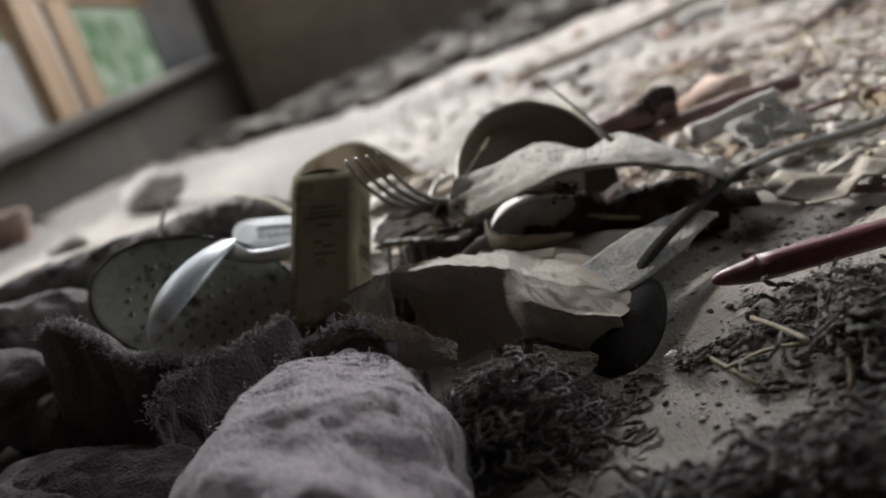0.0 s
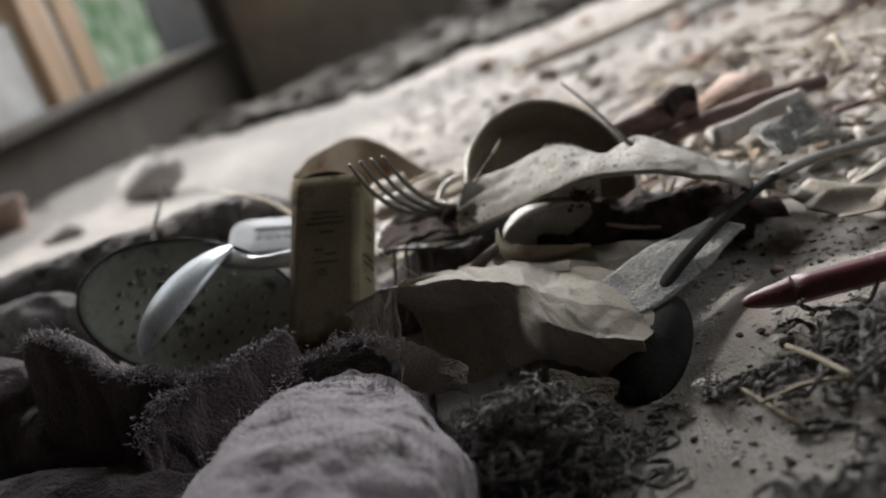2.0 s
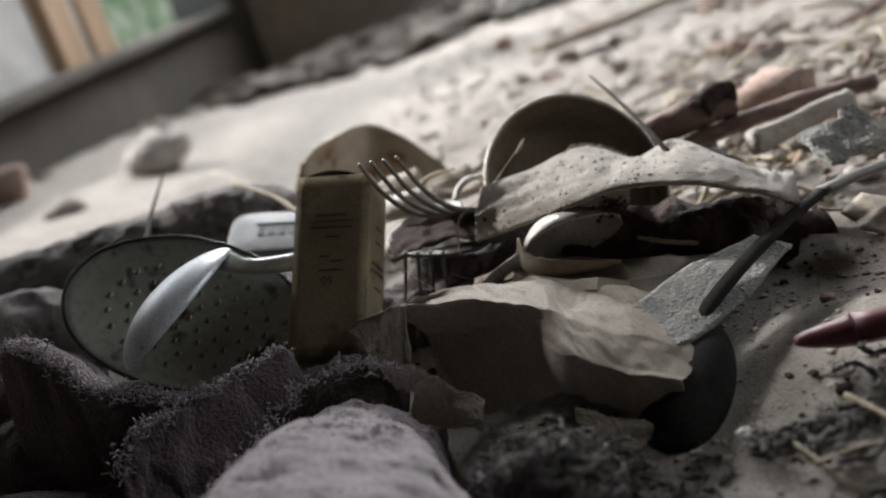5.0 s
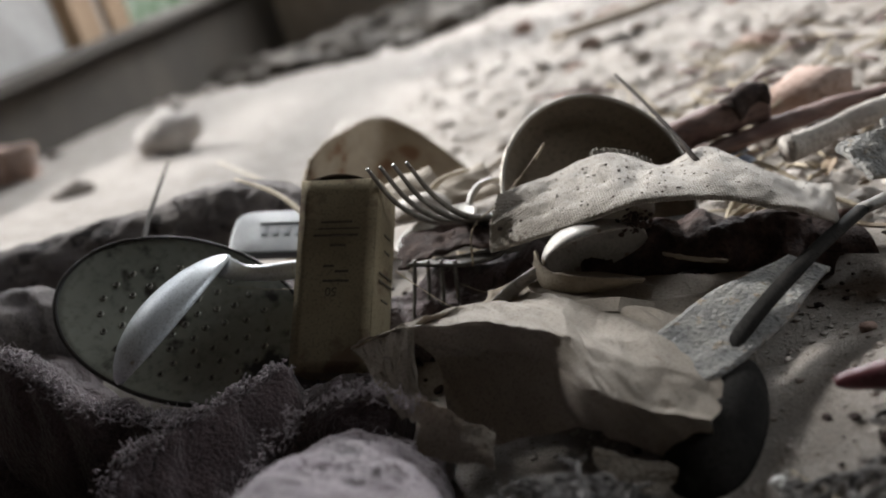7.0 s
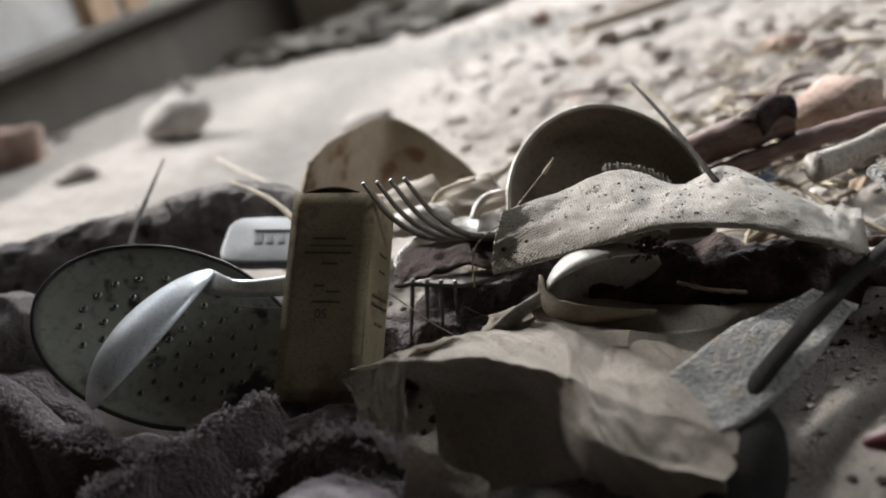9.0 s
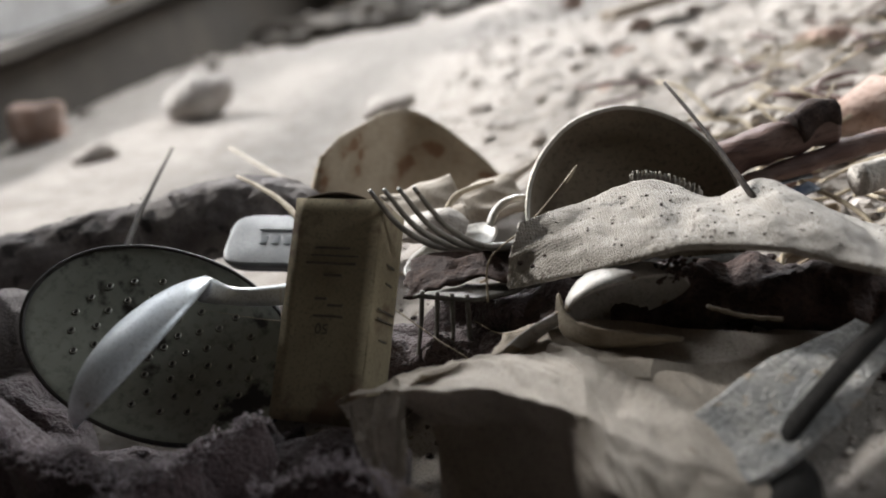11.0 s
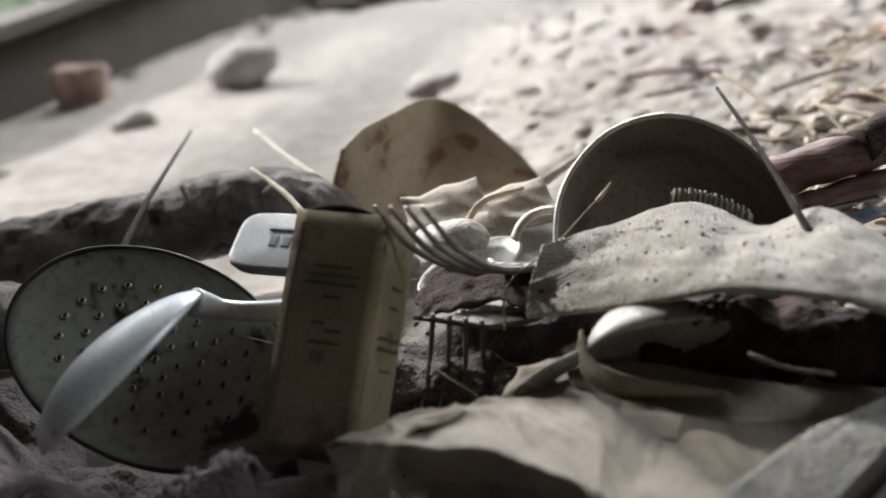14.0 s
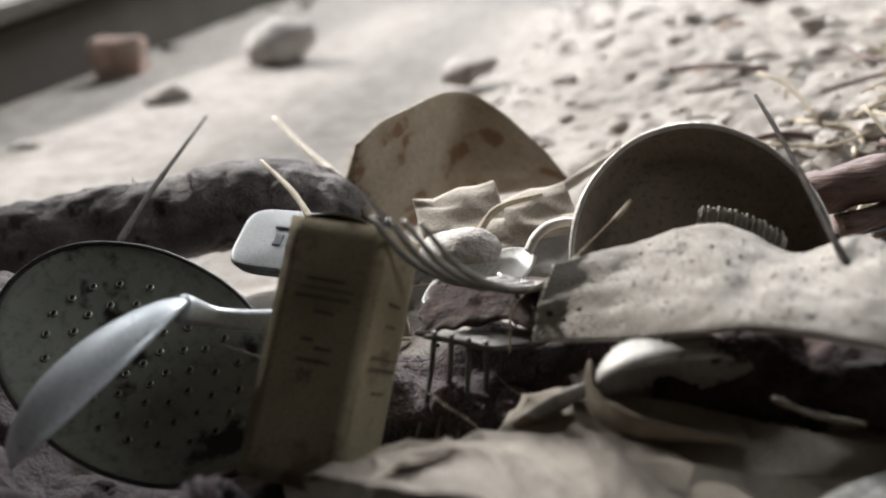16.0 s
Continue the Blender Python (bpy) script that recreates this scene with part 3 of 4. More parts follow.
def fork(base, tip, across, label, handle, metal, thick=0.0014):
    """Four tines curving from the palm at base up to tip."""
    d = Vector(tip) - Vector(base)
    L = d.length
    k = Vector(across)
    k = (k - d * (k.dot(d) / d.dot(d))).normalized()
    d.normalize()
    n = d.cross(k)
    if n.z < 0:
        n, k = -n, -k
    m = Matrix((d, k, n)).transposed().to_4x4()
    m.translation = base
    s = thing("fork", label, "fork", m)
    for i in range(4):
        y = (i - 1.5) * 0.0058
        pts = [(-0.004, y * 0.9, 0.0), (L * 0.3, y, -0.0065), (L * 0.68, y * 1.04, -0.0062), (L, y, 0.0)]
        part("tine", tube("tine", pts, lambda q: thick * (1 - 0.5 * q ** 1.5), metal, 8, 16), s)
    inv = m.inverted()
    hp = [inv @ Vector(p) for p in handle]

    def palm(u, v):
        w = 0.0215 * (0.28 + 0.72 * sm(0, 0.6, 1 - u))
        p = Vector((-0.002, 0, -0.0002)).lerp(hp[0], u)
        return p + Vector((0, (v - 0.5) * w, -0.003 * math.sin(math.pi * u) + 0.0012 * (2 * v - 1) ** 2))
    part("palm", sheet("palm", palm, 14, 11, 0.0014, metal), s)
    part("handle", tube("handle", hp, lambda q: 0.0026 + 0.002 * q, metal, 10, 24, 0.45), s)
    return s


fork((-0.0345, 0.4475, 0.049), (-0.0545, 0.409, 0.0855), (0.95, -0.25, -0.2), "tarnished steel fork with tines curving upward",
     ((-0.014, 0.468, 0.035), (0.002, 0.48, 0.03), (0.03, 0.495, 0.027), (0.06, 0.51, 0.025)), M_STEEL)
fork((-0.053, 0.430, 0.0365), (-0.0615, 0.417, 0.009), (0.95, -0.1, -0.25), "blackened steel fork with tines pointing down",
     ((-0.025, 0.441, 0.034), (-0.008, 0.448, 0.032), (0.02, 0.452, 0.024), (0.05, 0.455, 0.018)), M_OLDSTEEL, 0.0009)


solo("bark_plate", sheet("bark_plate", lambda u, v: (-0.068 + 0.054 * u + 0.003 * nz(0.3, v * 5, 4), 0.441 + 0.02 * v - 0.004 * u + 0.004 * nz(u * 5, 0.2, 6) * (1 - v), 0.039 + 0.005 * v - 0.004 * (1 - v) * abs(nz(u * 7, 0.5, 8)) + 0.0015 * math.sin(5 * u) + 0.0012 * nz(u * 6, v * 6, 2)), 40, 16, 0.0012, M_DKBARK),
     "thin dark reddish bark piece under a fork", "bark")


def white_spoon():
    m = axes((-0.0515, 0.4645, 0.0435), (0.8, 0.6, 0.16), (-0.55, 0.8, 0.1))
    s = thing("plastic_spoon", "small white plastic spoon with a curved handle", "spoon", m)
    part("bowl", spoon_bowl(0.040, 0.029, 0.004, 0.0012, M_WHITE), s)
    inv = m.inverted()
    pts = [inv @ Vector(p) for p in ((-0.0365, 0.4755, 0.0465), (-0.0335, 0.478, 0.0505), (-0.029, 0.481, 0.0525), (-0.0225, 0.486, 0.051), (-0.014, 0.494, 0.044))]
    part("handle", tube("handle", pts, 0.0021, M_WHITE, 10, 26, 0.75), s)
    return s


white_spoon()


# ---------------------------------------------------------------- webbing strap with a ribbed tape end
def strap():
    s = thing("strap", "dusty pale grey knitted strap lying in waves", "strap", Matrix.Translation((0.03, 0.43, 0.03)))

    front = curve([(-0.0295, 0.4275, 0.0395), (0.0, 0.412, 0.0455), (0.02, 0.404, 0.0495), (0.04, 0.400, 0.0485), (0.062, 0.397, 0.0415), (0.081, 0.393, 0.0325), (0.0905, 0.402, 0.0235)], 161)
    crest = curve([(-0.0265, 0.430, 0.0485), (0.0, 0.428, 0.0515), (0.021, 0.424, 0.054), (0.041, 0.420, 0.0505), (0.061, 0.420, 0.0485), (0.083, 0.418, 0.0345), (0.097, 0.424, 0.0255)], 161)
    back = curve([(-0.0215, 0.436, 0.0575), (0.0, 0.448, 0.0555), (0.022, 0.451, 0.0572), (0.043, 0.447, 0.0475), (0.062, 0.449, 0.0485), (0.085, 0.451, 0.029), (0.104, 0.447, 0.0215)], 161)

    def fn(u, v):
        i = min(160, max(0, round(u * 160)))
        p = front[i] * (1 - v) * (1 - 2 * v) + crest[i] * 4 * v * (1 - v) + back[i] * v * (2 * v - 1)
        w = 0.0011 * nz(u * 9, v * 3, 2) + 0.0016 * nz(u * 16, v * 5, 7) * math.sin(math.pi * v) + 0.0004 * nz(u * 30, v * 9, 5) + 0.0002 * nz(u * 90, v * 20, 6)
        return p + Vector((-0.03, -0.43, -0.03 + w))
    part("band", sheet("band", fn, 161, 40, 0.0017, M_STRAP), s)

    def edge(u, v):
        a = Vector(fn(u, 0.0))
        w = v * 2 * math.pi
        return a + Vector((0, math.cos(w) * 0.0011, math.sin(w) * 0.0011 - 0.0002))
    part("selvage", sheet("selvage", edge, 80, 7, 0.0004, M_STRAP), s)
    for x, y, r in ((0.024, 0.33, 0.0013), (0.05, 0.22, 0.0009), (0.075, 0.3, 0.0008), (0.33, 0.75, 0.0006), (0.36, 0.6, 0.0005), (0.39, 0.7, 0.0006), (0.31, 0.5, 0.0004)):
        p = Vector(fn(x, y)) + Vector((0, 0, 0.001))
        v, f = stone_data(p, (r, r, r), x * 90)
        part("crumb", mesh_of("crumb", v, f, M_CHAR), s)
    rnd, ch = random.Random(77), []
    for _ in range(150):
        u = min(0.97, max(0.03, rnd.gauss(0.42, 0.22)))
        r = rnd.uniform(0.00012, 0.00042)
        ch.append(stone_data(Vector(fn(u, rnd.uniform(0.05, 0.95))) + Vector((0, -0.0002, 0.0009)), (r * 1.4, r, r), rnd.uniform(0, 50)))
    v, f = join(ch)
    part("dirt_specks", mesh_of("dirt_specks", v, f, M_DKBARK), s, "dark dirt specks")
    return s


strap()


def tape_end():
    s = thing("ribbed_tape", "short pale ribbed fabric tape leaning on a lid", "tape", Matrix.Translation((0.0245, 0.4675, 0.0465)))

    def fn(u, v):
        x = -0.0115 + 0.024 * u + 0.0055 * v
        z = -0.012 + 0.02 * v - 0.011 * u * u
        return (x, 0.002 + 0.004 * v - 0.004 * u, z + 0.0003 * math.sin(u * 60))
    part("band", sheet("band", fn, 60, 10, 0.0012, M_TAPE), s)
    for k in range(15):
        u = 0.05 + 0.9 * k / 14
        a, b = Vector(fn(u, 0.78)), Vector(fn(u, 1.04))
        d = Vector((0, -0.001, 0.0004))
        part("rib", tube("rib", (a + d, (a + b) / 2 + d * 1.3, b + d * 0.5), 0.0005, M_TAPE, 6, 5), s)
    return s


tape_end()


# ---------------------------------------------------------------- silver spoon, peel, bowls under the strap
def silver_spoon():
    x, z = Vector((0.93, 0.16, -0.02)), Vector((0.2, -0.72, -0.62))
    m = axes((0.008, 0.4095, 0.0335), x, z.cross(x))
    s = thing("dessert_spoon", "worn silver spoon lying on its edge in dirt", "spoon", m)
    part("bowl", spoon_bowl(0.04, 0.025, 0.0125, 0.001, M_SILVER), s)
    inv = m.inverted()
    pts = [inv @ Vector(p) for p in ((-0.0105, 0.409, 0.034), (-0.016, 0.4095, 0.0315), (-0.0258, 0.4086, 0.0275), (-0.036, 0.407, 0.021), (-0.046, 0.405, 0.012))]
    part("handle", tube("handle", pts, lambda t: 0.0024 + 0.0016 * t, M_SILVER, 10, 20, 0.6), s)
    rnd, ch = random.Random(51), []
    for _ in range(70):
        c = inv @ Vector((rnd.gauss(0.024, 0.003), rnd.gauss(0.4075, 0.003), rnd.gauss(0.0415, 0.002)))
        r = rnd.uniform(0.0003, 0.0011)
        ch.append(stone_data(c, (r, r, r), rnd.uniform(0, 40)))
    v, f = join(ch)
    part("dirt_crust", mesh_of("dirt_crust", v, f, M_DKBARK), s, "brown crumbs of dirt stuck to the bowl")
    return s


silver_spoon()


def peel():
    lip = [(-0.0125, 0.4115, 0.0395), (-0.011, 0.4045, 0.0352), (-0.004, 0.3975, 0.0325), (0.008, 0.394, 0.0292), (0.0215, 0.392, 0.0255)]
    belly = [(-0.0145, 0.4115, 0.034), (-0.013, 0.403, 0.029), (-0.005, 0.397, 0.0265), (0.007, 0.3945, 0.0255), (0.0205, 0.3935, 0.0245)]
    under = [(-0.0135, 0.4155, 0.033), (-0.0115, 0.408, 0.023), (-0.003, 0.4025, 0.0215), (0.008, 0.4, 0.022), (0.02, 0.397, 0.0235)]
    solo("peel", loft("peel", (lip, belly, under), 44, 13, 0.0009, M_PEEL, lambda u, v: Vector((0, 0, 0.0007 * nz(u * 12, v * 4, 3)))), "curled dry brown peel beside a spoon", "peel")
    lip = [(0.031, 0.404, 0.0285), (0.04, 0.401, 0.025), (0.052, 0.404, 0.0195)]
    under = [(0.031, 0.409, 0.0265), (0.04, 0.406, 0.0225), (0.052, 0.408, 0.0175)]
    solo("peel", loft("peel", (lip, under), 24, 7, 0.0009, M_PEEL, lambda u, v: Vector((0, 0, 0.0008 * nz(u * 9, v * 4, 8)))), "short dry brown peel under a strap", "peel")

    def fn2(u, v):
        return (-0.044 + 0.034 * u + 0.010 * v, 0.393 + 0.026 * v + 0.004 * u, 0.0215 + 0.005 * v + 0.002 * u + 0.0025 * nz(u * 4, v * 4, 3))
    solo("wrapper", sheet("wrapper", fn2, 16, 12, 0.0005, M_PAPER), "pale crumpled wrapper scrap", "paper")

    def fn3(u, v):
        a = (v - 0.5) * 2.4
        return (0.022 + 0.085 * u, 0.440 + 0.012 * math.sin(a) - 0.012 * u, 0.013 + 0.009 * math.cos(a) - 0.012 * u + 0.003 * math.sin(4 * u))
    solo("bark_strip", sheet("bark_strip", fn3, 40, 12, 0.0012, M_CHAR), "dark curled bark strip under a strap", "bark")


peel()


# ---------------------------------------------------------------- crumpled brown paper
def crumple(nu, nv, amp, seed):
    rnd = random.Random(seed)
    g = [[Vector((rnd.uniform(-1, 1), rnd.uniform(-1, 1), rnd.uniform(-1, 1))) * amp for _ in range(nv + 1)] for _ in range(nu + 1)]

    def at(u, v):
        x, y = min(u * nu, nu - 1e-6), min(v * nv, nv - 1e-6)
        i, j = int(x), int(y)
        a, b = x - i, y - j
        if a + b < 1:
            return g[i][j] * (1 - a - b) + g[i + 1][j] * a + g[i][j + 1] * b
        return g[i + 1][j + 1] * (a + b - 1) + g[i + 1][j] * (1 - b) + g[i][j + 1] * (1 - a)
    return at


def brown_paper():
    c1, c2, c4 = crumple(6, 6, 0.0042, 5), crumple(17, 13, 0.0011, 8), crumple(38, 26, 0.0004, 9)

    rails = (
        [(-0.052, 0.340, 0.008), (-0.034, 0.341, 0.006), (-0.017, 0.334, 0.010), (-0.006, 0.325, 0.010), (0.006, 0.320, 0.004), (0.020, 0.315, -0.002)],
        [(-0.051, 0.356, 0.031), (-0.034, 0.359, 0.029), (-0.0145, 0.345, 0.026), (-0.0065, 0.323, 0.0255), (0.007, 0.317, 0.0195), (0.0225, 0.3135, 0.0125)],
        [(-0.0545, 0.353, 0.0455), (-0.034, 0.353, 0.0420), (-0.012, 0.3445, 0.0348), (-0.006, 0.341, 0.0325), (0.012, 0.334, 0.0225), (0.0317, 0.329, 0.0121)],
        [(-0.060, 0.372, 0.041), (-0.036, 0.373, 0.0385), (-0.016, 0.371, 0.034), (-0.004, 0.367, 0.030), (0.012, 0.360, 0.0235), (0.036, 0.352, 0.0115)],
        [(-0.062, 0.385, 0.035), (-0.036, 0.392, 0.030), (-0.0162, 0.393, 0.0293), (0.0, 0.391, 0.0245), (0.0156, 0.386, 0.0212), (0.045, 0.372, 0.0115)],
        [(-0.055, 0.392, 0.02), (-0.036, 0.398, 0.02), (-0.012, 0.402, 0.018), (0.002, 0.402, 0.015), (0.02, 0.40, 0.012), (0.06, 0.392, 0.006)])
    lines = [curve(r, 131) for r in rails]

    def fn(u, v):
        # front foot, hollow front, sharp ridge, then the back slope
        i, t = round(u * 130), v * 5
        j = min(int(t), 4)
        p = lines[j][i].lerp(lines[j + 1][i], t - j)
        k = 0.3 + 0.45 * sm(0.42, 0.6, v)
        return p + c1(u, v) * k + c2(u, v) * 0.8 + c4(u, v)
    o = Vector((-0.02, 0.34, 0.0))

    def piece(name, a, b, c, d, seed, amp, label=""):
        """A creased four-cornered flap of the same paper."""
        k = crumple(5, 4, amp, seed)
        a, b, c, d = (Vector(q) - o for q in (a, b, c, d))

        def f(u, v):
            return a.lerp(b, u).lerp(d.lerp(c, u), v) + k(u, v) + c4(u, v)
        part(name, sheet(name, f, 31, 21, 0.0003, M_PAPERTHIN, False), s, label)
    s = thing("brown_paper", "crumpled creased brown wrapping paper on the dirt", "paper", Matrix.Translation(o))
    part("main_sheet", sheet("main_sheet", lambda u, v: fn(u, v) - o, 131, 91, 0.0004, M_PAPER, False), s)
    piece("end_flap", (-0.077, 0.367, 0.0385), (-0.0545, 0.3525, 0.0457), (-0.0575, 0.327, 0.027), (-0.064, 0.336, 0.029), 41, 0.0009, "pale folded end of the paper")
    piece("top_flap", (-0.077, 0.367, 0.039), (-0.0545, 0.3525, 0.0462), (-0.037, 0.379, 0.0375), (-0.058, 0.388, 0.034), 43, 0.0012)
    piece("fold_strip", (-0.0548, 0.3522, 0.0458), (-0.0532, 0.3512, 0.0452), (-0.055, 0.3258, 0.0265), (-0.0575, 0.3268, 0.027), 44, 0.0004, "pale light-catching edge of a fold")
    piece("lower_flap", (-0.0535, 0.3255, 0.0358), (-0.0345, 0.3227, 0.0187), (-0.0364, 0.3145, 0.0137), (-0.058, 0.326, 0.0165), 42, 0.0009, "translucent torn lower flap")
    piece("lower_flap", (-0.0088, 0.312, 0.014), (0.014, 0.310, 0.0013), (0.0032, 0.303, -0.0009), (-0.0087, 0.306, 0.010), 47, 0.0008, "pale turned-up lower flap")

    c3 = crumple(6, 4, 0.003, 15)

    def fn2(u, v):
        return Vector((-0.02 + 0.085 * u, 0.375 + 0.035 * v + 0.004 * u, 0.028 - 0.021 * u + 0.002 * v)) + c3(u, v)
    solo("brown_paper", sheet("brown_paper", fn2, 49, 33, 0.0004, M_PAPER, False), "flat creased sheet of brown paper under a plate", "paper")


brown_paper()


# ---------------------------------------------------------------- corroded plate, dark spoon, red pencil
def plate():
    m = axes((0.047, 0.3645, 0.0164), (0.72, 0.69, -0.02), (-0.66, 0.70, 0.25))

    def fn(u, v):
        e = min(1.0, (max(0.0, 1 - (1 - u * 5) ** 2) ** 0.5 if u < 0.2 else 1.0))
        x = (u - 0.5) * 0.08
        w = 0.0275 * (0.55 + 0.45 * e) * (1 - 0.45 * sm(0.45, 1, u))
        return (x, (v - 0.5) * w, 0.0016 * math.sin(3 * u) + 0.0005 * nz(u * 8, v * 5, 1))
    solo("palette_blade", sheet("palette_blade", fn, 34, 16, 0.0016, M_GREYMETAL), "corroded grey metal palette blade on crumpled paper", "blade", m)


plate()


def dark_spoon():
    s = thing("tablespoon", "steel tablespoon leaning with its long handle raised, shaded part coloured black", "spoon", Matrix.Translation((0.02, 0.31, 0.0)))
    o = Vector((0.02, 0.31, 0.0))
    m = axes(Vector((0.0262, 0.3235, 0.0042)) - o, (0.025, 0.0395, 0.016), (0.85, -0.5, -0.15))
    # bowl and near handle black for shade; end paler for the light on it
    part("bowl", spoon_bowl(0.052, 0.026, 0.007, 0.001, M_SHADEMETAL), s, "", m)
    pts = [Vector(p) - o for p in ((0.034, 0.339, 0.0105), (0.0385, 0.3465, 0.0155), (0.055, 0.362, 0.0205), (0.077, 0.385, 0.0225), (0.103, 0.411, 0.023))]
    part("handle", tube("handle", pts, lambda t: 0.0034 - 0.0004 * t, M_SHADEMETAL, 10, 40, 0.6), s)
    pts = [Vector(p) - o for p in ((0.1015, 0.4095, 0.023), (0.128, 0.425, 0.0205), (0.168, 0.444, 0.0135), (0.23, 0.47, 0.008))]
    part("handle_end", tube("handle_end", pts, lambda t: 0.0034 + 0.001 * t, M_OLDSTEEL, 12, 30, 0.6), s, "lit end of the dull steel handle")


dark_spoon()


def pencil():
    a, b = Vector((0.0575, 0.3155, 0.0128)), Vector((0.175, 0.310, 0.0085))
    m = axes(a, b - a, (0, 0, 1))
    s = thing("pencil", "short red lacquered pencil lying on the dirt", "pencil", m)
    part("shaft", tube("shaft", [(0.016, 0, 0), (0.04, 0, 0), (0.08, 0, 0), (0.127, 0, 0)], 0.0048, M_RED, 6, 12), s)
    part("tip", tube("tip", [(0.0, 0, -0.001), (0.005, 0, -0.0005), (0.011, 0, 0), (0.0165, 0, 0)], lambda t: 0.0012 + 0.0037 * t ** 0.7, M_RED, 6, 12, 1.0, 0.1, 3, 300), s, "chewed blunt tip")


pencil()


# ---------------------------------------------------------------- rags
RAGS = []


def rag(name, line, radius, material, label, seed, seg=80, n=120, amp=0.16, fs=38.0, flat=0.85):
    pts = curve(line, n)
    o = Vector(line[0])
    v, f = tube_data([p - o for p in pts], radius, seg, flat, amp, seed, fs)
    v2 = []
    for q in v:
        d = 0.0026 * nz(q.x + seed, q.y, q.z, 95) + 0.0013 * nz(q.x, q.y + seed, q.z, 240) + 0.0008 * nz(q.x, q.y, q.z + seed, 520)
        v2.append(q + Vector((0.4, -0.4, 0.8)) * d)
    RAGS.append(solo(name, mesh_of(name, v2, f, material), label, "rag"))
    RAGS[-1].matrix_world = Matrix.Translation(o)
    bpy.context.view_layer.update()
    return RAGS[-1]


rag("rag", [(-0.076, 0.334, 0.005), (-0.079, 0.315, 0.009), (-0.081, 0.285, 0.012), (-0.079, 0.25, 0.012), (-0.076, 0.19, 0.005)],
    lambda t: 0.010 + 0.017 * sm(0.0, 0.22, t) + 0.016 * sm(0.2, 0.8, t), M_CLOTH, "rolled dusty mauve cloth lying on dirt", 1.3)


def cloth_fold(edge, foot, label, seed, lean=0.03):
    """A stiff fold of cloth standing up to a frayed edge: a front that falls to the foot, and a back that leans away."""
    top = [Vector(p) for p in edge]
    front = [p + Vector((0.001, -0.008, -0.4 * (p.z - foot))) for p in top]
    low = [Vector((p.x + 0.002, p.y - 0.011, foot)) for p in top]
    back = [p + Vector((-0.002, lean * 0.45, -0.006)) for p in top]
    hem = [p + Vector((-0.004, lean, -0.6 * (p.z - foot))) for p in top]

    def rough(u, v):
        return Vector((nz(u * 8 + seed, v * 5, 1), nz(u * 8, v * 5 + seed, 3), 0.7 * nz(u * 9, v * 6, seed))) * 0.004 + Vector((0, 0, 1)) * (0.0011 * nz(u * 40, v * 30, seed))
    RAGS.append(solo("rag", loft("rag", (low, front, top, back, hem), 90, 60, 0.0022, M_CLOTHSHADE, rough), label, "rag"))


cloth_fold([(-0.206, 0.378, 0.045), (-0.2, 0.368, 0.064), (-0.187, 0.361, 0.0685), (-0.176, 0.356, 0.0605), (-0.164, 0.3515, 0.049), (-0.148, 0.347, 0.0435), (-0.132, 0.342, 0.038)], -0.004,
           "shade-dark mauve cloth folded upright with a frayed edge", 4.1)
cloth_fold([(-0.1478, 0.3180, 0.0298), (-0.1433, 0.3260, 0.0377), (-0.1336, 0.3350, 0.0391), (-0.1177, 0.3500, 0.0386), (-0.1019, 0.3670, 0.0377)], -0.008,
           "shade-dark mauve cloth fold with a frayed edge beside a rolled cloth", 7.7, 0.022)
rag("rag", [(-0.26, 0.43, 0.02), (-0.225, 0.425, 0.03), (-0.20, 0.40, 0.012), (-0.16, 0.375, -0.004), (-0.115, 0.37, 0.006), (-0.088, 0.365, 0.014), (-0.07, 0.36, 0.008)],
    lambda t: 0.023 - 0.006 * t, M_CLOTHSHADE, "shade-dark mauve cloth bunched under a skimmer", 6.7, amp=0.3, fs=40)
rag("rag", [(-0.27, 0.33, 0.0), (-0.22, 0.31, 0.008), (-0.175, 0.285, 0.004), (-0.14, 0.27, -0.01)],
    lambda t: 0.022, M_CLOTHSHADE, "dark crumpled cloth lying in shade", 9.2, amp=0.3, fs=40)
rag("rag", [(-0.45, 0.50, 0.05), (-0.34, 0.515, 0.056), (-0.25, 0.53, 0.057), (-0.19, 0.54, 0.057), (-0.15, 0.545, 0.0565), (-0.122, 0.54, 0.04), (-0.10, 0.53, 0.015)],
    lambda t: 0.021 - 0.005 * sm(0.5, 1, t), M_HOSE, "long twisted dusty black rag", 11.9, amp=0.14, fs=26)
rag("rag", [(-0.36, 0.40, 0.02), (-0.30, 0.43, 0.04), (-0.25, 0.45, 0.045), (-0.22, 0.47, 0.03)],
    lambda t: 0.03, M_HOSE, "heap of dusty black rag in shade", 14.9, amp=0.25, fs=26)
rag("rag", [(-0.097, 0.36, -0.004), (-0.088, 0.352, 0.003), (-0.075, 0.345, 0.005), (-0.06, 0.338, -0.004)],
    lambda t: 0.014, M_CLOTH, "frayed mauve cloth corner", 17.3, amp=0.4, fs=60)
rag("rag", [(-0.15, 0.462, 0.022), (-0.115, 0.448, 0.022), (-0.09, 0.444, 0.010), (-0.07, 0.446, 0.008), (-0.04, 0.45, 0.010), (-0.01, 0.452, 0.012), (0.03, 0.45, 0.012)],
    lambda t: 0.021, M_CLOTHSHADE, "dark reddish rag under the forks", 19.3, amp=0.45, fs=70)


# these lower cloths are added to keep the hollow under the skimmer dark
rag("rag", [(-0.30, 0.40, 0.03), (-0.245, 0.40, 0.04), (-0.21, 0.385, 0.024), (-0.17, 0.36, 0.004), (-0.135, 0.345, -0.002)],
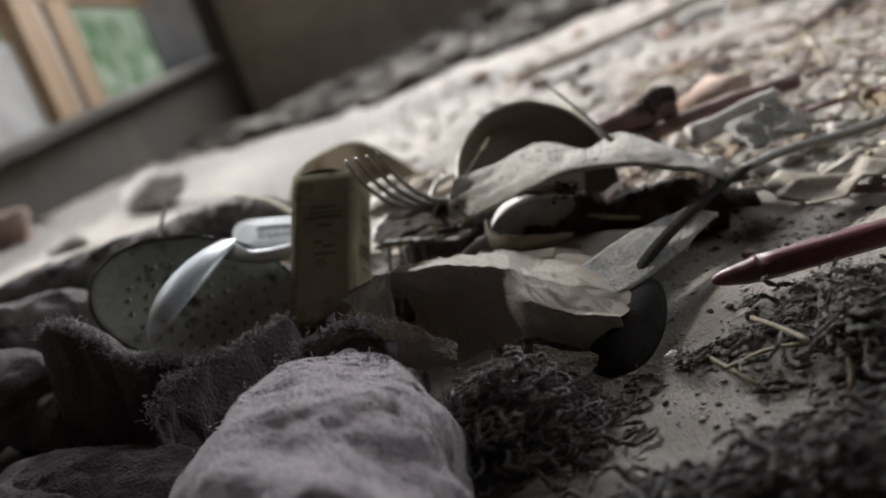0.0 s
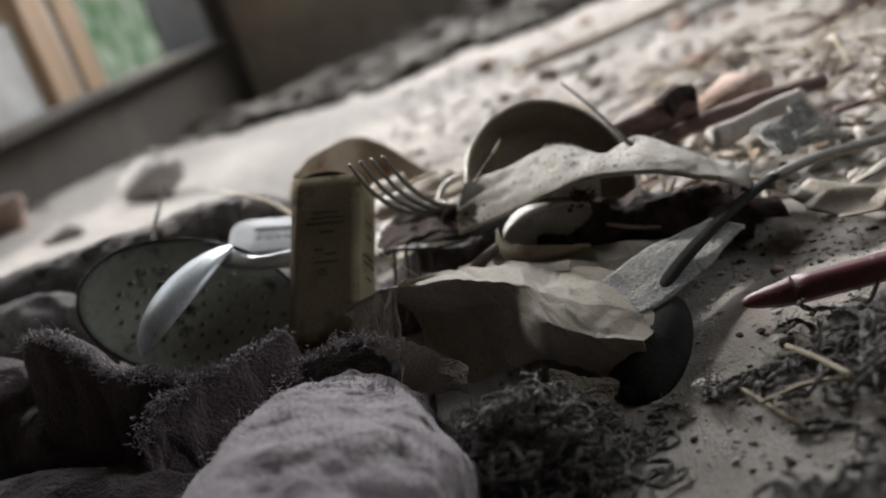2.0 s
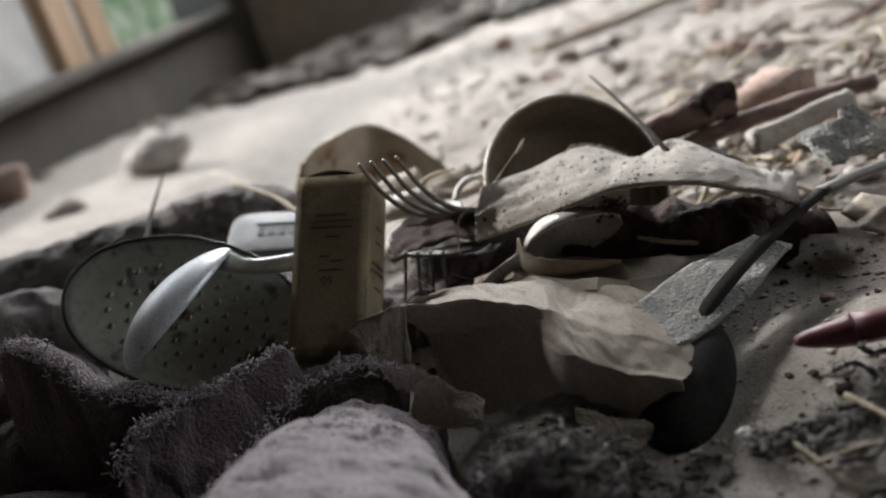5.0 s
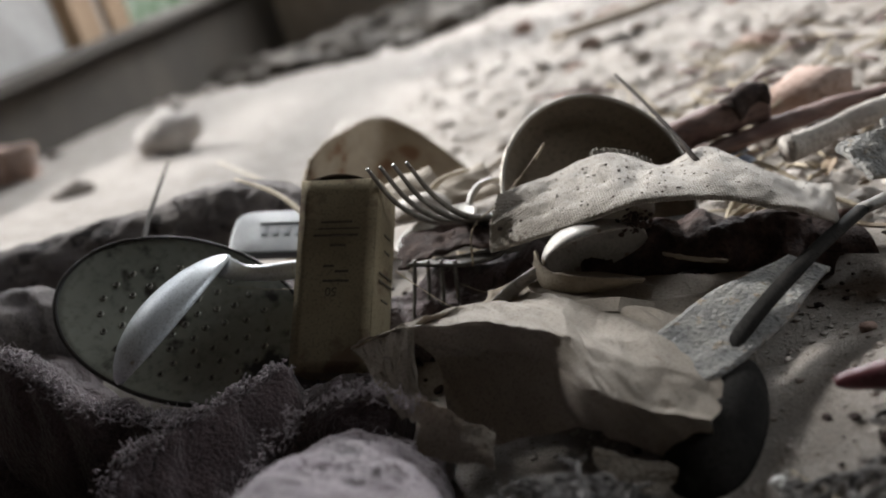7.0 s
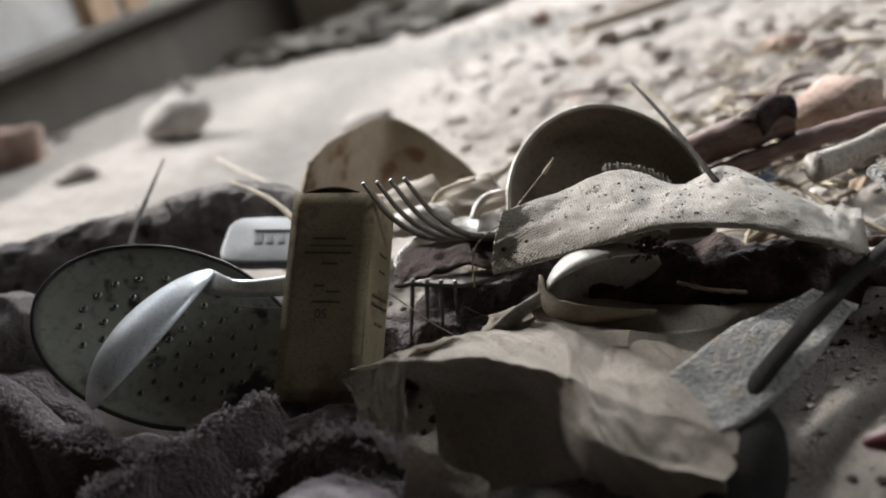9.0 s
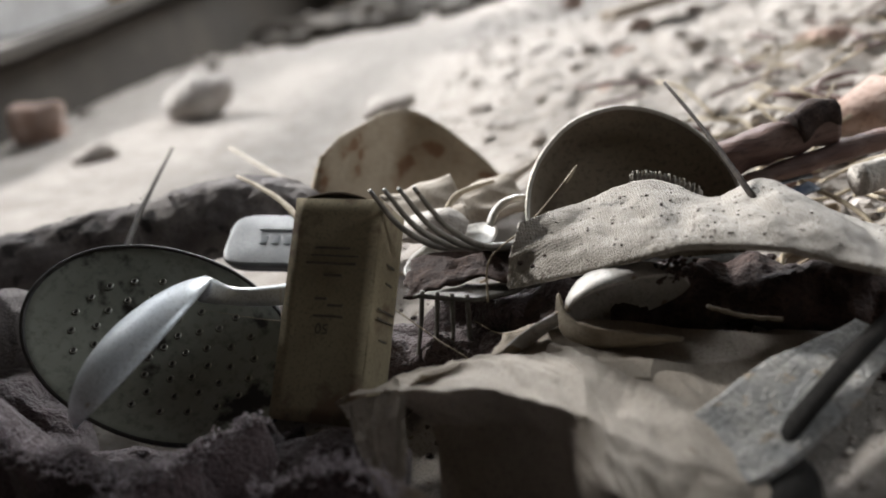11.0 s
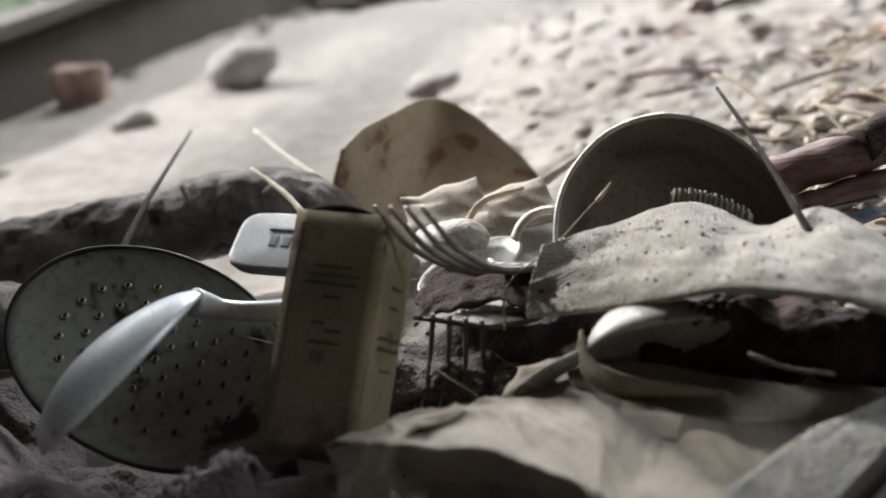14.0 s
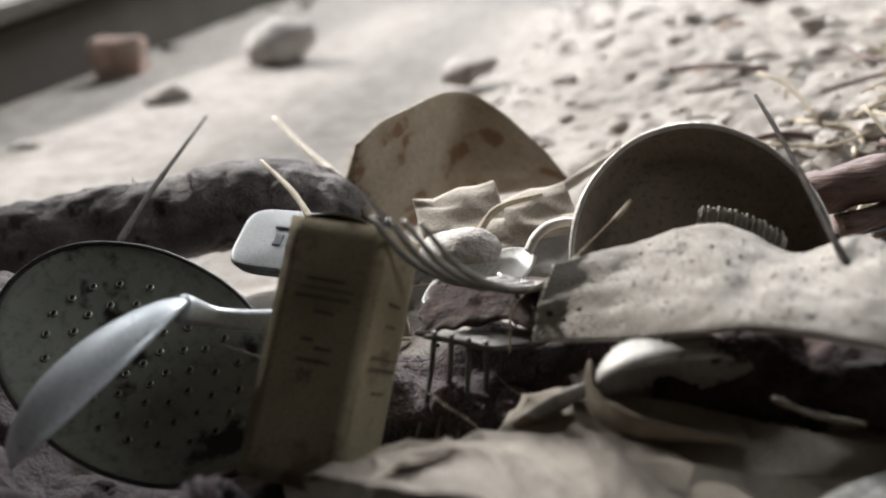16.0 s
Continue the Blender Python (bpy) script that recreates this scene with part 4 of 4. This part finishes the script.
    lambda t: 0.024, M_CLOTHSHADE, "shade-dark mauve cloth heaped under a skimmer", 23.3, amp=0.3, fs=45)
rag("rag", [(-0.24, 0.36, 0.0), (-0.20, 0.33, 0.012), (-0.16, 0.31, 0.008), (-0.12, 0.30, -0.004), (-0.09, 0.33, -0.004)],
    lambda t: 0.02, M_CLOTHSHADE, "shade-dark mauve cloth bunched beside a rolled cloth", 27.3, amp=0.3, fs=45)


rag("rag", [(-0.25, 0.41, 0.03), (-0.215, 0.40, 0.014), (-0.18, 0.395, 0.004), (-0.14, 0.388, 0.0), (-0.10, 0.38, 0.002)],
    lambda t: 0.019, M_CLOTHSHADE, "shade-dark mauve cloth bunched below a ladle", 31.3, amp=0.3, fs=50)


# dark filler put in the shaded gap under the strap, hiding the lid's foot
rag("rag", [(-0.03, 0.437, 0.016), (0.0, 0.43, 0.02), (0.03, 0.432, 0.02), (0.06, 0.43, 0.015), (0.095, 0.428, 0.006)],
    lambda t: 0.013, M_DKBARK, "dark filler shreds under a strap", 43.3, amp=0.5, fs=80)
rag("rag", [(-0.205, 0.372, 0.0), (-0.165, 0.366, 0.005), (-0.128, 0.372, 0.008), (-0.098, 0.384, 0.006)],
    lambda t: 0.019, M_CLOTHSHADE, "shade-dark mauve cloth bunched before a carton", 37.3, amp=0.35, fs=50)
# filler added over pale dirt, as dark as the debris under the forks
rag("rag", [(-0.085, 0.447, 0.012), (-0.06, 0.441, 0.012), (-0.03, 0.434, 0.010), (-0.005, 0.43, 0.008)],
    lambda t: 0.012, M_CLOTHSHADE, "dark filler shreds under the forks", 41.3, amp=0.5, fs=90)


def fuzz(name, lines, count, length, material, label, seed, parent):
    """Short frayed fibres along an edge."""
    rnd = random.Random(seed)
    ch = []
    for _ in range(count):
        a = curve(lines, 20)[rnd.randrange(20)] + Vector((rnd.gauss(0, 0.002), rnd.gauss(0, 0.002), rnd.gauss(0, 0.0012)))
        d = Vector((rnd.gauss(0, 1), rnd.gauss(-0.4, 1), abs(rnd.gauss(0.6, 0.6)))).normalized() * length * rnd.uniform(0.4, 1.2)
        e = Vector((rnd.gauss(0, 1), rnd.gauss(0, 1), rnd.gauss(0, 1))) * length * 0.2
        ch.append(tube_data(curve([a, a + d * 0.5 + e, a + d], 4), 0.00022, 4))
    v, f = join(ch)
    o = parent.matrix_world.translation
    part(name, mesh_of(name, [q - o for q in v], f, material), parent, label)


fuzz("frayed_threads", [(-0.2, 0.368, 0.065), (-0.187, 0.36, 0.0695), (-0.176, 0.355, 0.0615), (-0.164, 0.35, 0.05), (-0.148, 0.346, 0.0445), (-0.132, 0.341, 0.039)], 520, 0.0036, M_CLOTH, "frayed mauve threads", 3, RAGS[1])
fuzz("frayed_threads", [(-0.105, 0.318, 0.027), (-0.09, 0.332, 0.036), (-0.07, 0.335, 0.037), (-0.055, 0.325, 0.032)], 260, 0.0028, M_CLOTH, "frayed mauve threads", 4, RAGS[0])
fuzz("frayed_threads", [(-0.12, 0.28, 0.025), (-0.1, 0.285, 0.038), (-0.08, 0.285, 0.042), (-0.055, 0.285, 0.035)], 260, 0.002, M_CLOTH, "fine mauve lint", 6, RAGS[0])
fuzz("frayed_threads", [(-0.34, 0.515, 0.073), (-0.25, 0.53, 0.0735), (-0.19, 0.54, 0.0725), (-0.15, 0.545, 0.070)], 200, 0.0015, M_HOSE, "dusty lint", 5, RAGS[5])
fuzz("frayed_threads", [(-0.1478, 0.3170, 0.0308), (-0.1433, 0.3250, 0.0387), (-0.1336, 0.3340, 0.0401), (-0.1177, 0.3490, 0.0396), (-0.1019, 0.3660, 0.0387)], 360, 0.003, M_CLOTH, "frayed mauve threads", 12, RAGS[2])
fuzz("frayed_threads", [(-0.097, 0.35, 0.008), (-0.088, 0.347, 0.015), (-0.075, 0.342, 0.017), (-0.06, 0.338, 0.008)], 160, 0.0035, M_CLOTH, "frayed mauve threads", 8, RAGS[7])


# ---------------------------------------------------------------- wool
def wool(name, c, spread, count, label, seed, r=0.0016, loops=0.02):
    rnd = random.Random(seed)
    ch = []
    for _ in range(count):
        x, y = c[0] + rnd.gauss(0, spread[0]), c[1] + rnd.gauss(0, spread[1])
        k = math.exp(-((x - c[0]) / spread[0]) ** 2 * 0.5 - ((y - c[1]) / spread[1]) ** 2 * 0.5)
        z = max(ground_z(x, y), -0.012) + spread[2] * k * rnd.uniform(0.3, 1.0) + r
        p, w = [], rnd.uniform(0, 6.28)
        q = Vector((x, y, z))
        for _ in range(9):
            p.append(q.copy())
            w += rnd.gauss(0.75, 0.6)
            q += Vector((math.cos(w), math.sin(w), rnd.gauss(0, 0.35))) * loops * rnd.uniform(0.4, 0.8)
            q.z = max(q.z, ground_z(q.x, q.y) + r * 0.6)
        line = curve(p, 40)
        # two plies twisted together
        for s in (0, math.pi):
            tw = [a + Vector((math.cos(i * 0.9 + s), math.sin(i * 0.9 + s), math.sin(i * 0.9 + s + 1))) * r * 0.55 for i, a in enumerate(line)]
            ch.append(tube_data(tw, r * 0.75, 5))
    # loose hairs of the wool
    for _ in range(count * 16):
        a = ch[rnd.randrange(count)][0]
        q = a[rnd.randrange(len(a))]
        d = Vector((rnd.gauss(0, 1), rnd.gauss(0, 1), rnd.gauss(0.3, 0.8))).normalized() * rnd.uniform(0.002, 0.005)
        e = Vector((rnd.gauss(0, 1), rnd.gauss(0, 1), rnd.gauss(0, 1))) * 0.001
        ch.append(tube_data(curve([q, q + d * 0.5 + e, q + d], 4), 0.00011, 3))
    v, f = join(ch)
    return solo(name, mesh_of(name, v, f, M_WOOL), label, "yarn", kind="stuff")


wool("yarn", (-0.022, 0.281, 0), (0.012, 0.011, 0.03), 380, "tangled lump of dark grey woollen yarn", 2, 0.0006, 0.0055)
wool("yarn", (0.093, 0.262, 0), (0.011, 0.018, 0.018), 170, "tangled grey woollen yarn on the dirt", 5, 0.0007, 0.0065)
wool("yarn", (0.04, 0.205, 0), (0.03, 0.009, 0.014), 330, "tangled grey woollen yarn in a loose heap", 7, 0.0007, 0.0065)
wool("yarn", (0.060, 0.289, 0), (0.018, 0.002, 0.003), 14, "strand of grey woollen yarn half buried in dirt", 9, 0.0007, 0.006)
wool("yarn", (0.125, 0.26, 0), (0.012, 0.012, 0.014), 50, "tangled grey woollen yarn beside a pencil", 12, 0.0009, 0.0065)


# ---------------------------------------------------------------- clear plastic cap
def plastic_cap():
    m = axes((-0.126, 0.495, 0.0535), (0.94, 0.05, -0.25), (-0.2, 0.9, 0.35))
    s = thing("plastic_box", "cloudy clear plastic box lid with rounded corners", "plastic box", m)
    def rounded(w, d, z0, z1, e):
        prof = [(0.001, z1), (0.93, z1), (0.985, z1 - e * 0.3), (1.0, z1 - e), (1.0, z0 + e), (0.98, z0), (0.001, z0)]
        v, f, n, seg = [], [], len(prof), 48
        for k in range(seg):
            a = 2 * math.pi * k / seg
            c, q = math.cos(a), math.sin(a)
            c, q = math.copysign(abs(c) ** 0.42, c), math.copysign(abs(q) ** 0.42, q)
            v += [(c * r * w / 2, q * r * d / 2, z) for r, z in prof]
        for k in range(seg):
            k2 = (k + 1) % seg
            f += [(k * n + i, k2 * n + i, k2 * n + i + 1, k * n + i + 1) for i in range(n - 1)]
        return mesh_of("plate", v, f, M_PLASTIC)
    part("plate", rounded(0.043, 0.034, -0.0014, 0.0012, 0.0008), s)
    part("skirt", rounded(0.040, 0.031, -0.0042, -0.0016, 0.0005), s)
    part("bead", box_mesh("bead", (0.026, 0.0012, 0.0008), M_PLASTIC, 0.0002), s, "", Matrix.Translation((0.004, 0.006, 0.0014)))
    for k in range(5):
        part("bead", box_mesh("bead", (0.003, 0.006, 0.0006), M_PLASTIC, 0.0002), s, "", Matrix.Translation((-0.006 + 0.005 * k, -0.001, 0.0013)))


plastic_cap()


# ---------------------------------------------------------------- twigs, sticks, straws
def twig(pts, r, material, label, cat="twig", name="twig", seg=7, flat=1.0, group=""):
    o = Vector(pts[0])
    me = tube(name, [Vector(p) - o for p in pts], lambda t: r * (1 - 0.55 * t), material, seg, 18, flat, 0.25, r * 999, 200)
    return solo(name, me, label, cat, Matrix.Translation(o), group)


twig([(-0.1715, 0.455, 0.073), (-0.182, 0.50, 0.0785), (-0.193, 0.55, 0.083), (-0.2046, 0.60, 0.0867)], 0.0014, M_TWIG, "thin dark twig stuck upright beside a rag")
twig([(0.056, 0.425, 0.044), (0.0524, 0.436, 0.053), (0.047, 0.478, 0.065), (0.0406, 0.5184, 0.0755)], 0.0013, M_TWIG, "thin dark twig leaning on a jar lid")
twig([(-0.104, 0.47, 0.062), (-0.118, 0.492, 0.0695), (-0.133, 0.512, 0.074), (-0.1488, 0.5323, 0.0769)], 0.0015, M_STRAW, "split pale dry straw end", "straw", "straw")
twig([(-0.038, 0.43, 0.034), (-0.034, 0.433, 0.048), (-0.02, 0.441, 0.054), (-0.003, 0.448, 0.0655)], 0.0004, M_STRAW, "frayed pale fibre on a strap", "fibre", "fibre")
twig([(-0.004, 0.447, 0.0645), (-0.001, 0.448, 0.067), (0.001, 0.449, 0.069)], 0.0007, M_STRAW, "frayed pale fibre tuft", "fibre", "fibre")
twig([(-0.1073, 0.5300, 0.0476), (-0.1316, 0.5650, 0.0563), (-0.1591, 0.6000, 0.0638), (-0.1918, 0.6450, 0.0725)], 0.003, M_PEEL, "pale curled strip beside a tin scrap", "strip", "strip", 8, 0.4)
twig([(-0.052, 0.57, 0.028), (-0.03, 0.6, 0.032), (0.0, 0.64, 0.036)], 0.003, M_GREYWOOD, "pale grey stick end", "stick", "stick")
twig([(-0.058, 0.478, 0.044), (-0.05, 0.495, 0.055), (-0.035, 0.51, 0.054)], 0.0018, M_STRAW, "pale curved dry stalk", "straw", "straw")


def wood_stick():
    s = thing("stick", "broken reddish stick with a charred dark end", "stick", Matrix.Translation((0.072, 0.5165, 0.0415)))
    part("shaft", tube("shaft", [(-0.024, -0.007, -0.001), (-0.005, -0.003, 0.0), (0.012, 0.001, 0.001), (0.029, 0.006, 0.0)], 0.0085, M_BARK, 14, 30, 0.85, 0.3, 3, 110), s)
    part("shaft", tube("shaft", [(-0.01, -0.008, -0.012), (0.02, -0.002, -0.01), (0.06, 0.006, -0.009), (0.1, 0.012, -0.012)], 0.006, M_BARK, 12, 30, 0.7, 0.3, 8, 110), s)
    part("charred_end", tube("charred_end", [(0.013, -0.002, 0.004), (0.021, 0.002, 0.0055), (0.03, 0.005, 0.004)], 0.0072, M_CHAR, 12, 12, 1.0, 0.4, 5, 130), s, "charred black end")


wood_stick()


def peg():
    a, b = Vector((0.100, 0.489, 0.028)), Vector((0.15, 0.514, 0.0265))
    m = axes(a, b - a, (0, 0, 1))
    s = thing("peg", "pale bone-like wooden peg in rubble", "peg", m)
    part("shaft", tube("shaft", [(0, 0, 0), (0.02, 0, 0.001), (0.04, 0.001, 0), (0.062, 0, 0)], lambda t: 0.0062 - 0.001 * math.sin(3 * t), M_STONE, 12, 20, 0.8, 0.12, 2, 120), s)


peg()

solo("glazed_shard", sheet("glazed_shard", lambda u, v: (0.024 * u, 0.008 * v, 0.001 * math.sin(2 * u)), 8, 5, 0.001, M_BLUE), "pale blue glazed shard in rubble", "shard", pose(0.066, 0.505, 0.027, 14, 4, 12))
solo("glazed_shard", sheet("glazed_shard", lambda u, v: (0.02 * u, 0.007 * v, 0.001 * math.sin(2 * u)), 8, 5, 0.001, M_BLUE), "pale blue glazed shard in rubble", "shard", pose(0.07, 0.49, 0.023, 12, -4, 20))


def slate_scrap():
    m = axes((0.128, 0.448, 0.029), (0.85, 0.4, -0.1), (-0.3, 0.75, 0.55))
    s = thing("slate_scrap", "broken grey notched slate scrap in rubble", "slate", m)
    part("slab", box_mesh("slab", (0.036, 0.021, 0.003), M_GREYMETAL, 0.001, 0.0022, 5, 2.0, 130), s)
    part("flake", box_mesh("flake", (0.012, 0.007, 0.002), M_GREYMETAL, 0.0006, 0.0016, 4, 5.0, 200), s, "", pose(0.012, 0.012, 0.0012, 8, 5, 20))


slate_scrap()

c5 = crumple(5, 4, 0.004, 31)
solo("paper_scrap", sheet("paper_scrap", lambda u, v: Vector((0.07 * u, 0.03 * v, 0.0)) + c5(u, v), 26, 17, 0.0005, M_PAPER), "pale creased paper scrap on dirt", "paper", pose(0.118, 0.385, 0.008, 8, 6, 22))
solo("paper_scrap", sheet("paper_scrap", lambda u, v: Vector((0.03 * u, 0.03 * v, 0.0)) + c5(v, u) * 0.5, 26, 17, 0.0005, M_PAPER), "pale crumpled paper scrap behind a spoon", "paper", pose(-0.075, 0.487, 0.045, 25, 0, 15))
solo("paper_scrap", sheet("paper_scrap", lambda u, v: Vector((0.03 * u, 0.025 * v, 0.0)) + c5(v, u) * 0.5, 26, 17, 0.0005, M_PAPER), "pale crumpled paper scrap behind a fork", "paper", pose(-0.052, 0.5, 0.04, 25, 0, 15))
stone("pebble", (-0.058, 0.472, 0.052), (0.014, 0.011, 0.008), 3.3, M_STONE, "pale dusty pebble behind a fork", "stone")

# ---------------------------------------------------------------- far floor: board, bricks, stones
brd = box_mesh("board", (0.75, 0.03, 0.012), M_GREYWOOD, 0.002, 0.006, 6, 2.0, 6)
solo("board", brd, "long weathered grey lath on the rubble", "board", pose(0.37, 1.34, 0.03, 0, 0, 31))
solo("board", box_mesh("board", (0.5, 0.035, 0.012), M_GREYWOOD, 0.002, 0.006, 6, 6.0, 6), "weathered grey lath on the rubble", "board", pose(0.45, 1.02, 0.03, 0, 3, 38))
solo("brick", box_mesh("brick", (0.06, 0.05, 0.045), M_BRICK, 0.008, 0.008, 3, 3.0, 30), "broken pinkish brick lump near the wall", "brick", pose(-0.645, 1.225, 0.068, 5, 8, 20))
stone("stone", (-0.447, 1.255, 0.045), (0.044, 0.038, 0.04), 8.1, M_STONE, "pale rounded stone near the wall", "stone")
stone("stone", (-0.5, 1.063, 0.034), (0.024, 0.022, 0.018), 5.2, M_RUBBLE, "small grey stone on pale sand", "stone")
stone("stone", (-0.56, 0.90, 0.034), (0.016, 0.014, 0.012), 6.6, M_RUBBLE, "small grey stone on pale sand", "stone")
stone("stone", (-0.17, 1.0, 0.016), (0.026, 0.02, 0.016), 2.2, M_RUBBLE, "pale stone in rubble", "stone")
stone("stone", (0.14, 0.60, 0.022), (0.028, 0.02, 0.02), 12.2, M_BRICK, "dusty reddish stone in rubble", "stone")

rng = random.Random(11)


def scatter(name, count, area, size, material, label, cat, lo=0.0, smooth=False, flat=0.7, sink=0.3, power=2.2):
    ch = []
    for _ in range(count):
        x, y = rng.uniform(area[0], area[1]), rng.uniform(area[2], area[3])
        s = size[0] + (size[1] - size[0]) * rng.random() ** power
        r = (s * rng.uniform(0.7, 1.4), s * rng.uniform(0.7, 1.4), s * rng.uniform(0.6, 1.1))
        bm_v, bm_f = LUMPS[rng.randrange(len(LUMPS))]
        w = rng.uniform(0, 6.28)
        c, d = math.cos(w), math.sin(w)
        z = ground_z(x, y) + s * flat * (1 - 2 * sink) + lo
        ch.append(([Vector((x + (q.x * c - q.y * d) * r[0], y + (q.x * d + q.y * c) * r[1], z + q.z * r[2] * flat)) for q in bm_v], bm_f))
    v, f = join(ch)
    return solo(name, mesh_of(name, v, f, material, smooth), label, cat, kind="stuff")


LUMPS = [stone_data((0, 0, 0), (1, 1, 1), 3.7 * k, 1.0) for k in range(8)]
scatter("rubble", 2600, (-0.14, 0.95, 0.5, 2.0), (0.0015, 0.0095), M_RUBBLE, "pale plaster and stone rubble on the floor", "rubble", sink=0.45, flat=0.6, power=3.2)
scatter("rubble", 210, (-0.2, 1.2, 0.62, 2.4), (0.004, 0.021), M_STONE, "pale broken plaster lumps", "rubble", sink=0.5, flat=0.4, power=3.5)
scatter("rubble", 60, (0.0, 1.0, 0.6, 2.0), (0.006, 0.022), M_BRICK, "small broken brick pieces", "rubble")
scatter("rubble", 700, (-0.03, 0.3, 0.42, 0.7), (0.001, 0.007), M_RUBBLE, "small stone crumbs among the litter", "rubble")
scatter("rubble", 40, (-0.71, -0.6, 1.2, 2.9), (0.004, 0.018), M_RUBBLE, "rubble along the foot of the wall", "rubble")
# dark litter, spread wider to put shade on the far floor
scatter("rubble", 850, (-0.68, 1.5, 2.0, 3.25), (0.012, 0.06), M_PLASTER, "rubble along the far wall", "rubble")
scatter("grit", 2600, (-0.03, 0.26, 0.2, 0.42), (0.0003, 0.0013), M_RUBBLE, "fine grit on the dirt", "grit")
scatter("grit", 110, (0.0, 0.24, 0.2, 0.42), (0.0005, 0.0019), M_CHAR, "dark crumbs on the dirt", "grit")
scatter("grit", 160, (-0.1, 0.1, 0.4, 0.5), (0.0006, 0.0025), M_CHAR, "dark crumbs among the litter", "grit")


def litter(name, count, area, length, r, material, label, cat, lift=0.3, seed=1):
    rnd = random.Random(seed)
    ch = []
    for _ in range(count):
        x, y = rnd.uniform(area[0], area[1]), rnd.uniform(area[2], area[3])
        l = length * rnd.uniform(0.4, 1.3)
        w = rnd.uniform(0, 6.28)
        z = ground_z(x, y) + r + 0.004 * rnd.random()
        p = Vector((x, y, z))
        d = Vector((math.cos(w), math.sin(w), rnd.uniform(0, lift))) * l
        e = Vector((rnd.gauss(0, 0.08), rnd.gauss(0, 0.08), rnd.gauss(0.03, 0.04))) * l
        ch.append(tube_data(curve([p, p + d * 0.5 + e, p + d], 7), r * rnd.uniform(0.6, 1.2), 5))
    v, f = join(ch)
    return solo(name, mesh_of(name, v, f, material), label, cat, kind="stuff")


litter("straw_litter", 150, (0.05, 0.4, 0.44, 0.85), 0.045, 0.0011, M_STRAW, "dry straw stalks tangled on the rubble", "straw", 0.5, 3)
litter("straw_litter", 60, (-0.15, 0.3, 0.42, 0.6), 0.025, 0.0008, M_STRAW, "dry straw stalks among the litter", "straw", 0.3, 4)
litter("twig_litter", 70, (0.0, 0.4, 0.42, 0.9), 0.05, 0.0018, M_BARK, "dark broken twigs on the rubble", "twigs", 0.2, 5)
litter("straw_litter", 8, (0.05, 0.14, 0.2, 0.33), 0.05, 0.0009, M_STRAW, "dry stalks lying on yarn", "straw", 0.02, 16)


def leaves(count, area, size, material, label, seed):
    rnd = random.Random(seed)
    for _ in range(count):
        x, y = rnd.uniform(area[0], area[1]), rnd.uniform(area[2], area[3])
        l = size * rnd.uniform(0.6, 1.3)
        k = rnd.uniform(-0.4, 0.4)

        def fn(u, v):
            w = l * 0.45 * math.sin(math.pi * min(0.97, max(0.03, u))) ** 0.8
            return ((u - 0.5) * l, (v - 0.5) * w, k * l * (u - 0.5) ** 2 * 2 + 0.25 * l * (v - 0.5) ** 2 + 0.03 * l * nz(u * 5, v * 5, x * 50))
        solo("dry_leaf", sheet("dry_leaf", fn, 9, 6, 0.0004, material), label, "leaf", pose(x, y, ground_z(x, y) + 0.005, rnd.uniform(-35, 35), rnd.uniform(-30, 30), rnd.uniform(0, 360)), "dry leaves")


leaves(26, (0.03, 0.22, 0.42, 0.56), 0.02, M_LEAF, "curled dry brown leaf among litter", 8)
leaves(12, (-0.08, 0.05, 0.44, 0.56), 0.018, M_PEEL, "curled pale dry leaf among litter", 9)
leaves(9, (-0.14, -0.09, 0.44, 0.5), 0.012, M_LEAF, "curled dry brown leaf among litter", 10)
stone("crumb", (0.083, 0.366, ground_z(0.083, 0.366) + 0.0012), (0.003, 0.0026, 0.002), 3.0, M_BRICK, "small brown crumb on the dirt", "crumb")
stone("crumb", (0.0645, 0.303, ground_z(0.0645, 0.303) + 0.0012), (0.0024, 0.0022, 0.002), 4.0, M_CHAR, "small black crumb on the dirt", "crumb")
stone("crumb", (0.0605, 0.315, ground_z(0.0605, 0.315) + 0.0012), (0.0017, 0.0016, 0.0014), 5.0, M_CHAR, "small black crumb on the dirt", "crumb")
solo("chip", sheet("chip", lambda u, v: (0.006 * u, 0.004 * v, 0.001 * math.sin(3 * u)), 6, 5, 0.0004, M_WHITE), "tiny white flake on the dirt", "flake", pose(0.034, 0.296, ground_z(0.034, 0.296) + 0.001, 25, 10, 40))

# fine threads and cobweb strands
twig([(-0.1, 0.405, 0.052), (-0.112, 0.412, 0.0525), (-0.128, 0.416, 0.057)], 0.00016, M_STRAW, "fine cobweb strand between carton and ladle", "thread", "thread", 4)
twig([(-0.062, 0.40, 0.05), (-0.052, 0.402, 0.036), (-0.044, 0.405, 0.024), (-0.05, 0.40, 0.018)], 0.00022, M_STRAW, "loose pale thread beside a carton", "thread", "thread", 4)
twig([(-0.104, 0.388, 0.03), (-0.101, 0.398, 0.045), (-0.099, 0.41, 0.062)], 0.00018, M_STRAW, "fine pale thread along a carton edge", "thread", "thread", 4)
twig([(-0.044, 0.43, 0.028), (-0.035, 0.42, 0.026), (-0.024, 0.41, 0.03), (-0.015, 0.402, 0.034)], 0.0002, M_STRAW, "loose pale thread among the litter", "thread", "thread", 4)
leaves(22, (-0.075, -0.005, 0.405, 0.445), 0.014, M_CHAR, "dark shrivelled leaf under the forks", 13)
